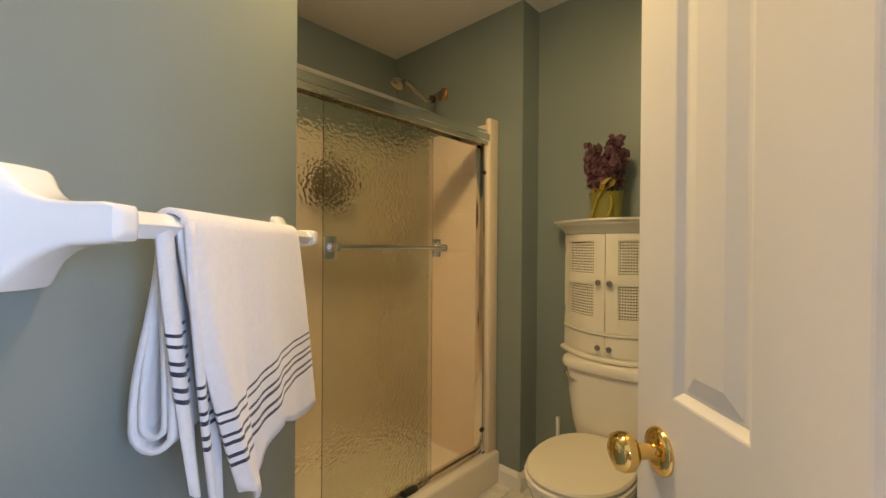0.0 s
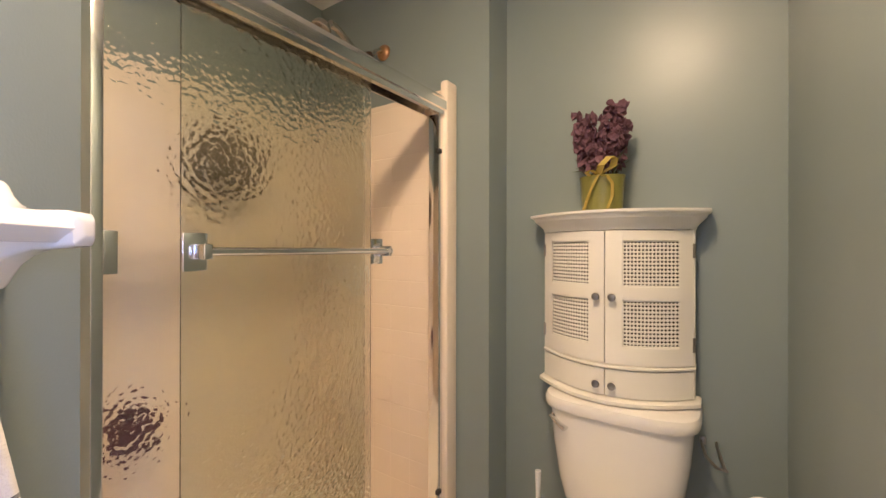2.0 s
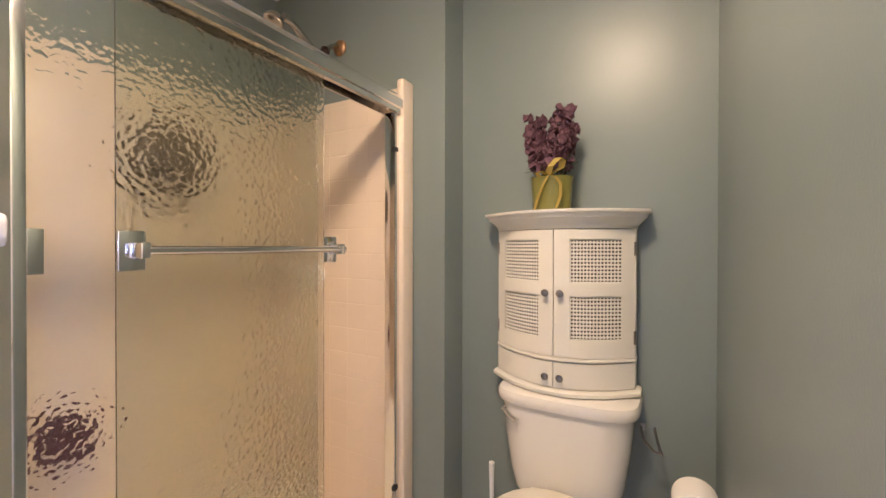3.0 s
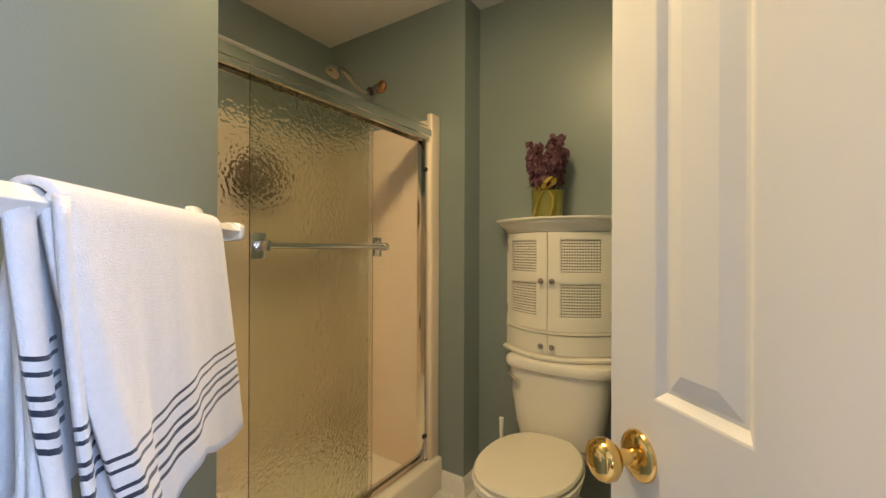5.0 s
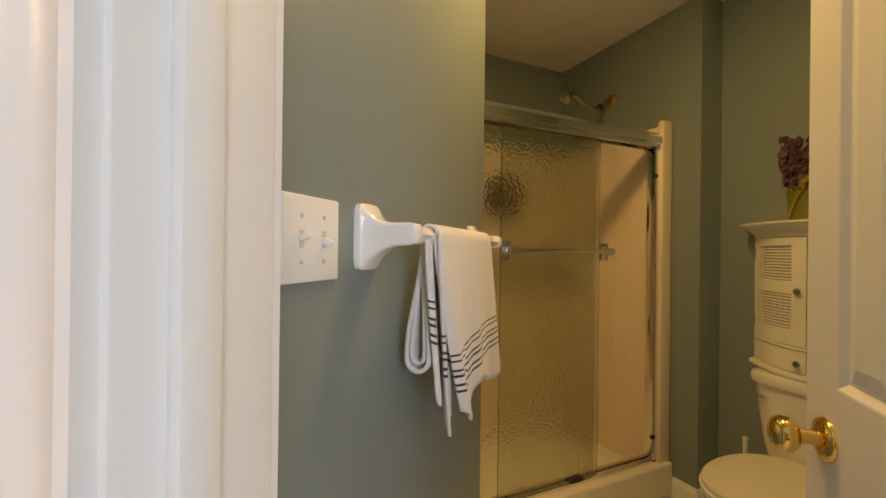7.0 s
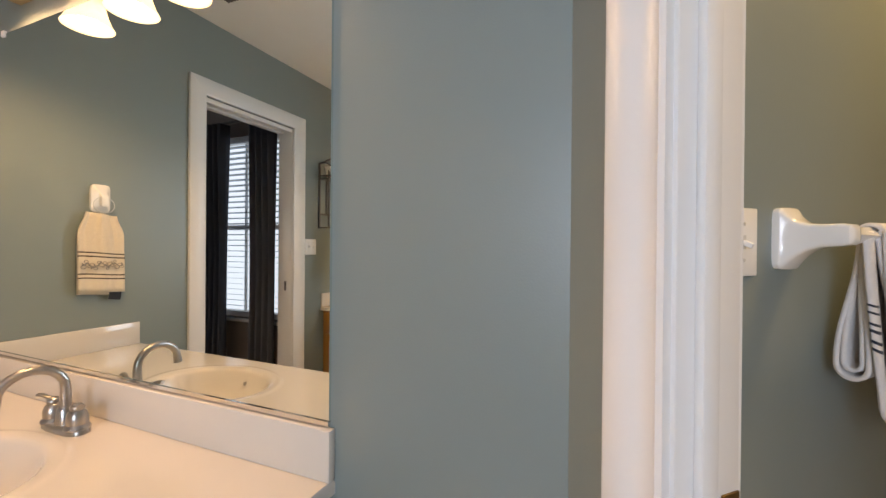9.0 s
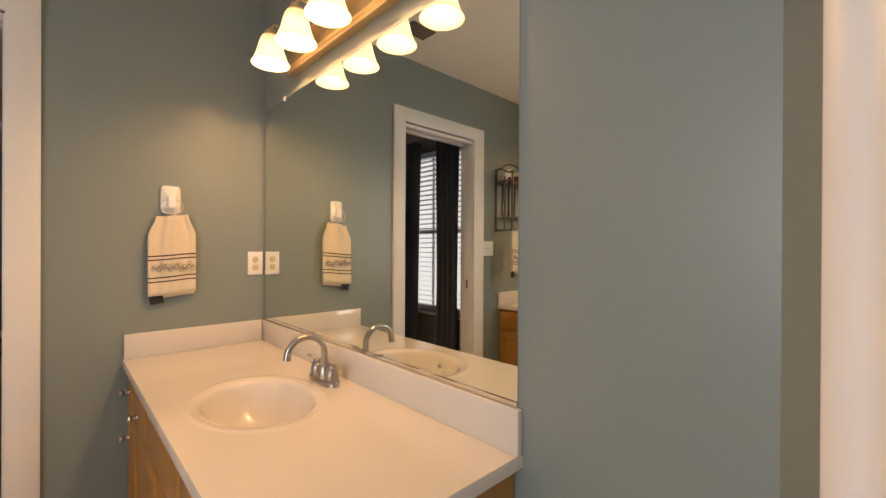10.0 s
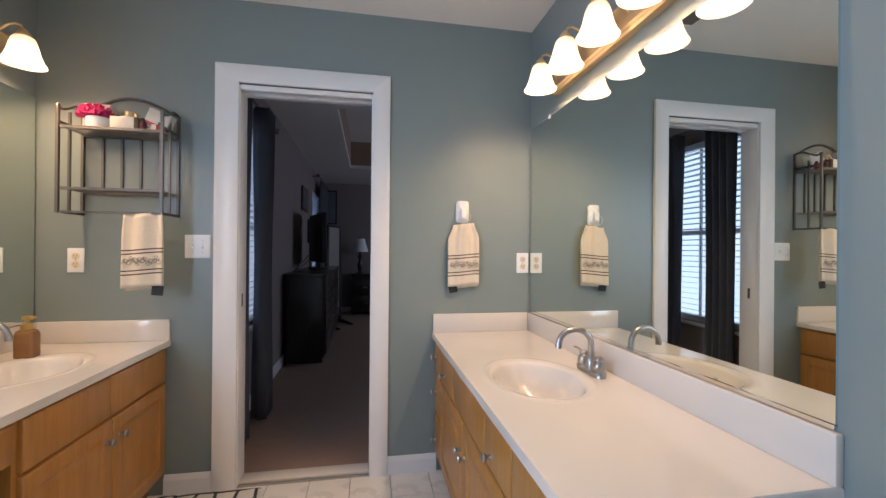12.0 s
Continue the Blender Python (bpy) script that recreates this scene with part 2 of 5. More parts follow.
def diag(bm, v0, v1, z0, z1, u0, u1, bev=0.0):
    """A box in the diagonal frame."""
    return box(bm, u0, u1, v0, v1, z0, z1, bev, m=ROT45)


# closet door frame
cd = thing("door_frame", Matrix(), "white painted closet door frame with moulded casing", "door frame", kind="structure")
cd.name = "door_1"
part("jamb", diag(bmesh.new(), V0, V1, 0, 2.045, UJ0 - 0.016, UJ0, 0.002), TRIM, cd)
part("jamb", diag(bmesh.new(), V0, V1, 0, 2.045, UJ1, UJ1 + 0.016, 0.002), TRIM, cd)
part("head_jamb", diag(bmesh.new(), V0, V1, 2.045, 2.06, UJ0 - 0.016, UJ1 + 0.016), TRIM, cd)
part("door_stop", diag(bmesh.new(), -0.250, -0.225, 0, 2.044, UJ0, UJ0 + 0.011, 0.003), TRIM, cd)
part("door_stop", diag(bmesh.new(), -0.250, -0.225, 0, 2.044, UJ1 - 0.011, UJ1, 0.003), TRIM, cd)
part("casing", bar(bmesh.new(), [(a * 0.83, b) for a, b in CASING], Q(UJ0 - 0.005, V0), -DU, -DV, Z, 2.14), TRIM, cd)
part("casing", bar(bmesh.new(), CASING, Q(UJ1 + 0.005, V0), DU, -DV, Z, 2.14), TRIM, cd)
part("casing", bar(bmesh.new(), CASING, Q(UJ0 - 0.005, V0, 2.052), Z, -DV, DU, UJ1 - UJ0 + 0.01), TRIM, cd)
part("casing", bar(bmesh.new(), CASING, Q(UJ0 - 0.005, V1), -DU, DV, Z, 2.14), TRIM, cd)
part("strike_plate", diag(bmesh.new(), -0.206, -0.179, 0.89, 0.955, UJ0 - 0.001, UJ0 + 0.002, 0.001), material("aged_brass_strike", (0.20, 0.12, 0.05), 0.4, 0.9, vary=0.2, scale=60), cd)

# closet door leaf, open square to the wall
leaf_face, leaf_back, lv0, lv1 = 1.085, 1.120, -0.150, 0.457
dl = thing("closet_door", Matrix(), "white moulded four-panel door standing open, brass knob", "door")
LEAF = ROT45


def leaf_body():
    bm = bmesh.new()
    cols, rows = [(-0.008, 0.124), (0.234, 0.369)], [(0.22, 0.83), (1.013, 1.90)]
    ys = [lv0, cols[0][0], cols[0][1], cols[1][0], cols[1][1], lv1]
    zs = [0.012, rows[0][0], rows[0][1], rows[1][0], rows[1][1], 2.035]
    grid = [[bm.verts.new((leaf_face, y, z)) for z in zs] for y in ys]
    for i in range(5):
        for j in range(5):
            if i in (1, 3) and j in (1, 3):
                ring = [(grid[i][j], ys[i], zs[j]), (grid[i + 1][j], ys[i + 1], zs[j]), (grid[i + 1][j + 1], ys[i + 1], zs[j + 1]), (grid[i][j + 1], ys[i], zs[j + 1])]
                prev = [r[0] for r in ring]
                for inset, depth in ((0.003, 0.0008), (0.009, 0.0055), (0.013, 0.0085), (0.018, 0.0085), (0.042, 0.0015)):
                    nxt = []
                    for (_, y, z), sy, sz in zip(ring, (1, -1, -1, 1), (1, 1, -1, -1)):
                        nxt.append(bm.verts.new((leaf_face + depth, y + sy * inset, z + sz * inset)))
                    for k in range(4):
                        bm.faces.new((prev[k], prev[(k + 1) % 4], nxt[(k + 1) % 4], nxt[k]))
                    prev = nxt
                bm.faces.new(prev)
            else:
                bm.faces.new((grid[i][j], grid[i + 1][j], grid[i + 1][j + 1], grid[i][j + 1]))
    b = [bm.verts.new((leaf_back, y, z)) for y, z in ((ys[0], zs[0]), (ys[-1], zs[0]), (ys[-1], zs[-1]), (ys[0], zs[-1]))]
    bm.faces.new(b)
    edges = [[grid[i][0] for i in range(6)], [grid[5][j] for j in range(6)], [grid[i][5] for i in range(5, -1, -1)], [grid[0][j] for j in range(5, -1, -1)]]
    for k, e in enumerate(edges):
        bm.faces.new([*e, b[(k + 1) % 4], b[k]])
    bmesh.ops.transform(bm, matrix=LEAF, verts=bm.verts)
    return bm


leaf = part("leaf", leaf_body(), DOORWHITE, dl, smooth=False)
km = LEAF @ pose(leaf_face, lv1 - 0.062, 0.93) @ Matrix.Rotation(radians(-90), 4, "Y")
part("rosette", lathe(bmesh.new(), [(0.033, 0), (0.033, 0.003), (0.030, 0.007), (0.022, 0.010), (0.015, 0.011)], 28, km), BRASS, leaf, "round brass rosette")
part("knob", lathe(bmesh.new(), [(0.0115, 0.010), (0.0105, 0.022), (0.0115, 0.034), (0.020, 0.038), (0.0265, 0.046), (0.0275, 0.055), (0.024, 0.064), (0.016, 0.069), (0.006, 0.071), (0.0, 0.071)], 28, km), BRASS, leaf, "polished brass door knob")
part("latch_plate", diag(bmesh.new(), lv1 - 0.001, lv1 + 0.0015, 0.90, 0.957, leaf_face + 0.006, leaf_back - 0.006), BRASS, leaf)

# bedroom doorway, a pocket door opening with flat casing
FLAT = [(0, 0), (0, 0.016), (0.006, 0.019), (0.084, 0.019), (0.090, 0.016), (0.090, 0)]
bd = thing("door_2", Matrix(), "white cased pocket doorway into the dark bedroom", "doorway", kind="structure")
WF = 1.22                          # the latch side's casing is wider
part("casing", loft(bmesh.new(), [[(DX0 - a, YS + b, h and 2.025 + a) for a, b in FLAT] for h in (0, 1)]), TRIM, bd)
part("casing", loft(bmesh.new(), [[(DX1 + a * WF, YS + b, h and 2.025 + a) for a, b in FLAT] for h in (0, 1)]), TRIM, bd)
part("casing", loft(bmesh.new(), [[(x - a if x == DX0 else x + a * WF, YS + b, 2.0254 + a) for a, b in FLAT] for x in (DX0, DX1)]), TRIM, bd)
part("jamb", B(DX0 - 0.016, DX0 + 0.006, BY1 - 0.01, YS, 0, DZ, 0.002), TRIM, bd)
part("jamb", B(DX1 - 0.004, DX1 + 0.016, BY1 - 0.01, YS, 0, DZ, 0.002), TRIM, bd)
part("head_jamb", B(DX0 + 0.006, DX1 - 0.004, YS - 0.035, YS, 1.995, DZ, 0.002), TRIM, bd)
part("head_jamb", B(DX0 + 0.006, DX1 - 0.004, BY1 - 0.01, YS - 0.075, 1.995, DZ, 0.002), TRIM, bd)
part("door_track", B(DX0 + 0.006, DX1 - 0.004, YS - 0.075, YS - 0.035, DZ - 0.008, DZ), NICKEL, bd)
part("latch_plate", B(DX1 - 0.0065, DX1 - 0.0035, YS - 0.062, YS - 0.046, 0.90, 0.965), IRON, bd, "dark latch plate in the jamb")
part("threshold", B(DX0 + 0.006, DX1 - 0.004, BY1 - 0.005, YS - 0.03, -0.004, 0.012, 0.004), MARBLE, bd)

# baseboards


def baseboard(name, a, b, proud):
    a, b = Vector((*a, 0)), Vector((*b, 0))
    d = b - a
    return structure(name, bar(bmesh.new(), BASE, a, Z, Vector((*proud, 0)), d.normalized(), d.length), TRIM, "white painted baseboard along the wall", "baseboard")


baseboard("baseboard", (0.915, YS), (DX0 - 0.091, YS), (0, 1))
baseboard("baseboard", (DX1 + 0.111, YS), (2.25, YS), (0, 1))
baseboard("baseboard", (XSH + 0.02, YSE), (-0.436, YSE), (0, -1))
baseboard("baseboard", (-0.436, YSE - 0.014), (-0.436, YT), (1, 0))
baseboard("baseboard", (-0.422, YT), (XR, YT), (0, -1))
baseboard("baseboard", (XR, YT - 0.014), (XR, yk), (-1, 0))
baseboard("baseboard", P(UT, V1 + 0.02), P(UT, VT), (S2, S2))
baseboard("baseboard", (XM, YC), (XM, -0.37), (1, 0))

# ---- water closet ----


def brick_bump(mat, size, depth):
    nt = mat.node_tree
    b = nt.nodes["Principled BSDF"]
    tc, sep, comb = (nt.nodes.new(k) for k in ("ShaderNodeTexCoord", "ShaderNodeSeparateXYZ", "ShaderNodeCombineXYZ"))
    add = nt.nodes.new("ShaderNodeMath")
    br = nt.nodes.new("ShaderNodeTexBrick")
    br.offset = 0.0
    br.inputs["Scale"].default_value, br.inputs["Mortar Size"].default_value = 1.0, 0.0025
    br.inputs["Brick Width"].default_value = br.inputs["Row Height"].default_value = size
    br.inputs["Mortar Smooth"].default_value = 0.6
    br.inputs["Color1"].default_value = br.inputs["Color2"].default_value = (1, 1, 1, 1)
    br.inputs["Mortar"].default_value = (0, 0, 0, 1)
    nt.links.new(tc.outputs["Object"], sep.inputs["Vector"])
    nt.links.new(sep.outputs["X"], add.inputs[0])
    nt.links.new(sep.outputs["Y"], add.inputs[1])
    nt.links.new(add.outputs["Value"], comb.inputs["X"])
    nt.links.new(sep.outputs["Z"], comb.inputs["Y"])
    nt.links.new(comb.outputs["Vector"], br.inputs["Vector"])
    bp = nt.nodes.new("ShaderNodeBump")
    bp.inputs["Strength"].default_value, bp.inputs["Distance"].default_value = 0.6, depth
    nt.links.new(br.outputs["Color"], bp.inputs["Height"])
    nt.links.new(bp.outputs["Normal"], b.inputs["Normal"])


brick_bump(SURROUND, 0.108, 0.0015)

stall = thing("shower_stall", pose(XSB, YSL, 0), "almond tile-pattern shower surround with raised pan", "shower")
sx, sy = XSH - XSB, YSE - YSL       # opening plane and length, local
part("back_panel", B(0, 0.022, 0, sy, 0.05, 1.862, 0.006), SURROUND, stall)
part("side_panel", B(0.022, sx - 0.01, 0.0, 0.022, 0.05, 1.862, 0.006), SURROUND, stall)
part("side_panel", B(0.022, sx - 0.01, sy - 0.022, sy, 0.05, 1.862, 0.006), SURROUND, stall)
part("front_flange", B(sx - 0.012, sx + 0.022, sy - 0.075, sy + 0.0, 0.12, 1.872, 0.010, 3), SURROUND, stall)
PANMAT = material("almond_shower_pan", (0.80, 0.74, 0.64), 0.22, vary=0.02, coat=0.2)
bm = bmesh.new()
box(bm, 0.0, sx - 0.05, 0.0, sy, 0.0, 0.06)
box(bm, sx - 0.055, sx + 0.045, 0.0, sy, 0.0, 0.165, 0.014, 3)
part("shower_pan", bm, PANMAT, stall)
bm = lathe(bmesh.new(), [(0.075, 0), (0.075, 0.006), (0.06, 0.012), (0.03, 0.016), (0.026, 0.05), (0.03, 0.055), (0.028, 0.075), (0.0, 0.078)], 24, pose(0.28, sy - 0.022, 1.09, 90))
part("valve", bm, material("clear_acrylic_valve", (0.86, 0.84, 0.80), 0.15, 0.2), stall, "round white shower valve knob")

# framed sliding doors
GLASS = bpy.data.materials.new("hammered_glass")
GLASS.use_nodes = True
nt = GLASS.node_tree
gb = nt.nodes["Principled BSDF"]
gb.inputs["Base Color"].default_value = (0.84, 0.86, 0.80, 1)
gb.inputs["Transmission Weight"].default_value, gb.inputs["Roughness"].default_value, gb.inputs["IOR"].default_value = 1.0, 0.10, 1.45
tc = nt.nodes.new("ShaderNodeTexCoord")
vo = nt.nodes.new("ShaderNodeTexVoronoi")
vo.feature, vo.inputs["Scale"].default_value = "SMOOTH_F1", 78
vo.inputs["Smoothness"].default_value = 0.35
bp = nt.nodes.new("ShaderNodeBump")
bp.inputs["Strength"].default_value, bp.inputs["Distance"].default_value = 0.7, 0.0030
nt.links.new(tc.outputs["Object"], vo.inputs["Vector"])
nt.links.new(vo.outputs["Distance"], bp.inputs["Height"])
nt.links.new(bp.outputs["Normal"], gb.inputs["Normal"])

sd = thing("shower_door", pose(XSH, YSL, 0.165), "chrome-framed sliding shower doors with hammered glass, half open", "shower door")
ly = YSE - YSL
part("header_rail", bar(bmesh.new(), [(0, 0), (0, 0.012), (0.016, 0.012), (0.020, 0.020), (0.052, 0.020), (0.062, 0.012), (0.072, 0.010), (0.074, -0.03), (0.074, -0.055), (0, -0.055), (0, -0.050), (0.05, -0.045), (0.05, -0.010), (0, -0.005)], (0, 0.002, 1.568), Z, (1, 0, 0), (0, 1, 0), ly - 0.077), CHROME, sd)
part("bottom_track", bar(bmesh.new(), [(0, 0), (0.012, 0), (0.016, -0.01), (0.016, -0.02), (0.008, -0.022), (0.008, -0.03), (0.022, -0.032), (0.022, -0.05), (0, -0.05)], (0.004, 0.002, 0.0), Z, (1, 0, 0), (0, 1, 0), ly - 0.077), CHROME, sd)
part("side_jamb", B(-0.045, 0.004, ly - 0.104, ly - 0.076, 0.0, 1.57, 0.003), CHROME, sd)
part("side_jamb", B(-0.045, 0.004, 0.002, 0.028, 0.0, 1.57, 0.003), CHROME, sd)
for z in (0.117, 1.418):
    part("bumper", B(-0.006, 0.009, ly - 0.112, ly - 0.088, z, z + 0.018, 0.003), BLACK, sd, "black rubber bumper")
part("roller_guide", B(-0.025, 0.010, 0.535, 0.60, 0.012, 0.032, 0.006), BLACK, sd, "black plastic bottom guide")


def glass_panel(x, y0, y1, name):
    pane = part(name, B(x - 0.0025, x + 0.0025, y0, y1, 0.014, 1.57), GLASS, sd, "clear hammered glass panel")
    pane.visible_shadow = False
    return pane


outer = glass_panel(-0.014, 1.165 - YSL, 1.706 - YSL, "glass_panel")
inner = glass_panel(-0.036, 0.024, 1.698 - YSL, "glass_panel")
for y, w in ((1.192, 0.030), (1.730, 0.034)):
    bm = B(-0.011, -0.004, y - YSL - 0.028, y - YSL + 0.022, 1.005, 1.085, 0.003)
    box(bm, -0.004, 0.045, y - YSL - 0.010, y - YSL + 0.010, 1.030, 1.062, 0.004)
    part("bar_bracket", bm, CHROME, outer)
part("towel_bar", tube(bmesh.new(), [(0.036, 1.192 - YSL, 1.046), (0.036, 1.745 - YSL, 1.046)], 0.0095, 14), CHROME, outer)
bm = B(-0.030, -0.026, 1.036 - YSL, 1.066 - YSL, 1.005, 1.085, 0.002)
part("bar_bracket", bm, CHROME, inner)

# chrome darkened: the reflection of dim walls is put into its colour
DARK_CHROME = material("darkened_chrome", (0.43, 0.43, 0.41), 0.2, 1.0, vary=0.2, scale=50)
sh = thing("hand_shower", pose(-0.973, YSE, 2.107), "chrome hand shower with brass wall flange on a bent arm", "shower head")
part("flange", lathe(bmesh.new(), [(0.036, 0), (0.035, 0.006), (0.028, 0.014), (0.012, 0.018)], 24, pose(0, 0, 0, 90)), material("tarnished_brass", (0.52, 0.30, 0.14), 0.3, 1.0, vary=0.15, scale=60), sh)
part("arm", tube(bmesh.new(), [(0, -0.005, 0), (0, -0.03, 0.0), (0.0, -0.055, -0.015), (0, -0.085, -0.045)], 0.010, 12), DARK_CHROME, sh)
part("swivel_joint", lathe(bmesh.new(), [(0, -0.022), (0.015, -0.018), (0.022, 0), (0.015, 0.018), (0, 0.022)], 16, pose(0, -0.095, -0.055)), material("dark_swivel", (0.05, 0.03, 0.025), 0.3, 0.6), sh)
part("handle", tube(bmesh.new(), [(0, -0.11, -0.072), (0.0, -0.16, -0.072), (0.003, -0.22, -0.045), (0.008, -0.28, -0.018), (0.012, -0.318, -0.018)], [0.012, 0.014, 0.015, 0.014, 0.016], 12), DARK_CHROME, sh)
part("spray_face", lathe(bmesh.new(), [(0.0, 0.022), (0.017, 0.018), (0.027, 0.009), (0.034, -0.005), (0.034, -0.013), (0.029, -0.016), (0.0, -0.016)], 24, pose(0.015, -0.362, -0.048, -22) @ Matrix.Scale(1.12, 4)), DARK_CHROME, sh)


def pouf(name, place, r, mat, label):
    ob = thing(name, pose(*place), label, "sponge")
    bm = bmesh.new()
    rnd = random.Random(5)
    for k in range(46):
        d = Vector((rnd.gauss(0, 1), rnd.gauss(0, 1), rnd.gauss(0, 1))).normalized()
        m = Matrix.Translation(d * r * 0.62) @ d.to_track_quat("Z", "Y").to_matrix().to_4x4() @ Matrix.Rotation(rnd.uniform(0, 6), 4, "Z")
        n = 9
        rings = [[m @ Vector((q * r * (1 + 0.18 * math.sin(3 * a + k)) * math.cos(a), q * r * math.sin(a), h * r)) for a in [2 * math.pi * i / n for i in range(n)]] for q, h in ((0.05, 0.0), (0.26, 0.16), (0.36, 0.36), (0.32, 0.37), (0.22, 0.18))]
        loft(bm, rings)
    part("netting", bm, mat, ob)
    part("cord", tube(bmesh.new(), [(0, 0, r * 0.5), (0.004, 0, r + 0.05), (-0.02, 0, r + 0.10)], 0.002, 6), PLASTIC, ob)
    part("hook", lathe(bmesh.new(), [(0.022, 0), (0.02, 0.006), (0.006, 0.01), (0.006, 0.03), (0, 0.031)], 14, pose(0.022 - 0.035 - r, 0, r + 0.10, 0, 90)), PLASTIC, ob)


pouf("bath_pouf", (XSB + 0.12, 1.60, 1.55), 0.118, material("brown_net_pouf", (0.24, 0.185, 0.13), 0.8, vary=0.3, scale=40), "dark brown mesh bath pouf hanging on the shower wall")
pouf("bath_pouf", (XSB + 0.10, 1.30, 0.63), 0.078, material("plum_net_pouf", (0.12, 0.045, 0.06), 0.8, vary=0.3, scale=40), "plum mesh bath pouf hanging low on the shower wall")

# toilet
TX = 0.014


def oval(cx, cy, rx, ry, z, n=28, power=2.4):
    out = []
    for k in range(n):
        a = 2 * math.pi * k / n
        c, s = math.cos(a), math.sin(a)
        out.append((cx + rx * math.copysign(abs(c) ** (2 / power), c), cy + ry * math.copysign(abs(s) ** (2 / power), s), z))
    return out


def bowl_front(cx, cy, rx, ry, z, n=40):
    """A tank's outline: square at the wall, bowed at the front."""
    out = []
    for k in range(n):
        a = 2 * math.pi * k / n
        c, s = math.cos(a), math.sin(a)
        p = 7.0 if s > 0 else 3.3
        out.append((cx + rx * math.copysign(abs(c) ** (2 / p), c), cy + ry * math.copysign(abs(s) ** (2 / p), s), z))
    return out


tl = thing("toilet", pose(TX, 2.1, 0), "bone white two-piece toilet with closed lid", "toilet")
part("tank", loft(bmesh.new(), [bowl_front(0, 0.12, a, b, z) for a, b, z in ((0.150, 0.085, 0.375), (0.170, 0.098, 0.383), (0.188, 0.106, 0.45), (0.207, 0.116, 0.58), (0.215, 0.121, 0.684))]), TOILET, tl)
part("tank_lid", loft(bmesh.new(), [bowl_front(0, 0.12, a, b, z) for a, b, z in ((0.217, 0.123, 0.685), (0.229, 0.132, 0.689), (0.233, 0.136, 0.700), (0.233, 0.136, 0.716), (0.227, 0.131, 0.727), (0.208, 0.115, 0.7325))]), TOILET, tl)
bm = lathe(bmesh.new(), [(0.013, 0), (0.013, 0.012), (0.008, 0.016), (0, 0.017)], 14, pose(-0.186, 0.040, 0.655, 90, 0, -32))
tube(bm, [(-0.196, 0.026, 0.657), (-0.180, 0.012, 0.653), (-0.160, -0.001, 0.646), (-0.136, -0.010, 0.639)], [0.009, 0.009, 0.010, 0.013], 12, 0.6)
part("flush_lever", bm, CHROME, tl, "chrome flush lever")
part("bowl", loft(bmesh.new(), [oval(0, cy, a, b, z, 32, 2.3) for cy, a, b, z in ((-0.16, 0.115, 0.21, 0.0), (-0.16, 0.108, 0.20, 0.03), (-0.17, 0.100, 0.19, 0.12), (-0.20, 0.130, 0.215, 0.24), (-0.225, 0.172, 0.235, 0.345), (-0.23, 0.182, 0.242, 0.385), (-0.23, 0.178, 0.238, 0.392))]), TOILET, tl)
part("tank_deck", B(-0.13, 0.13, -0.06, 0.17, 0.30, 0.376, 0.02, 3), TOILET, tl)
part("seat", loft(bmesh.new(), [oval(0, -0.235, a, b, z, 32, 2.2) for a, b, z in ((0.178, 0.238, 0.394), (0.186, 0.245, 0.398), (0.187, 0.246, 0.408), (0.182, 0.241, 0.413))]), TOILET, tl)
part("seat_lid", loft(bmesh.new(), [oval(0, -0.232, a, b, z, 32, 2.2) for a, b, z in ((0.174, 0.232, 0.415), (0.181, 0.240, 0.418), (0.182, 0.241, 0.426), (0.176, 0.234, 0.434), (0.150, 0.205, 0.438))]), material("cream_toilet_lid", (0.74, 0.69, 0.58), 0.22, vary=0.02), tl)
for x in (-0.07, 0.07):
    part("seat_hinge", B(x - 0.02, x + 0.02, -0.012, 0.0, 0.392, 0.43, 0.006), TOILET, tl)

# bow-front cabinet on the tank
CX, CB = -0.012, 2.302


def bow(hw, edge, bulge, n=18, x0=None, x1=None):
    a, b = (-hw if x0 is None else x0), (hw if x1 is None else x1)
    return [(a + (b - a) * k / n, -(edge + bulge * (1 - ((a + (b - a) * k / n) / hw) ** 2))) for k in range(n + 1)]


cb = thing("bathroom_cabinet", pose(CX, CB, 0.7335), "cream bow-front cabinet with cane doors on the toilet tank", "cabinet")
HW, ED, BU = 0.238, 0.050, 0.120


def bowed(x0, x1, z0, z1, out=0.0, thick=0.016, n=12, bev=0.0):
    """A curved board that follows the cabinet's front."""
    f = lambda x: -(ED + BU * (1 - (x / HW) ** 2))
    rings = []
    for k in range(n + 1):
        x = x0 + (x1 - x0) * k / n
        y = f(x) - out
        rings.append([(x, y, z0), (x, y, z1), (x, y + thick, z1), (x, y + thick, z0)])
    return loft(bmesh.new(), rings)


# the inside's shade is painted near black, so the cane holes read dark
SHADED_INSIDE = material("cabinet_inside_shade", (0.025, 0.02, 0.014), 0.8)


def slab(pts, z0, z1):
    return prism(bmesh.new(), pts, z0, z1)


def stepped(levels):
    """Bowed slabs lofted through (half width, edge, bulge, height)."""
    return loft(bmesh.new(), [[*[(x, y, z) for x, y in bow(h, e, b)], (h, 0, z), (-h, 0, z)] for h, e, b, z in levels])


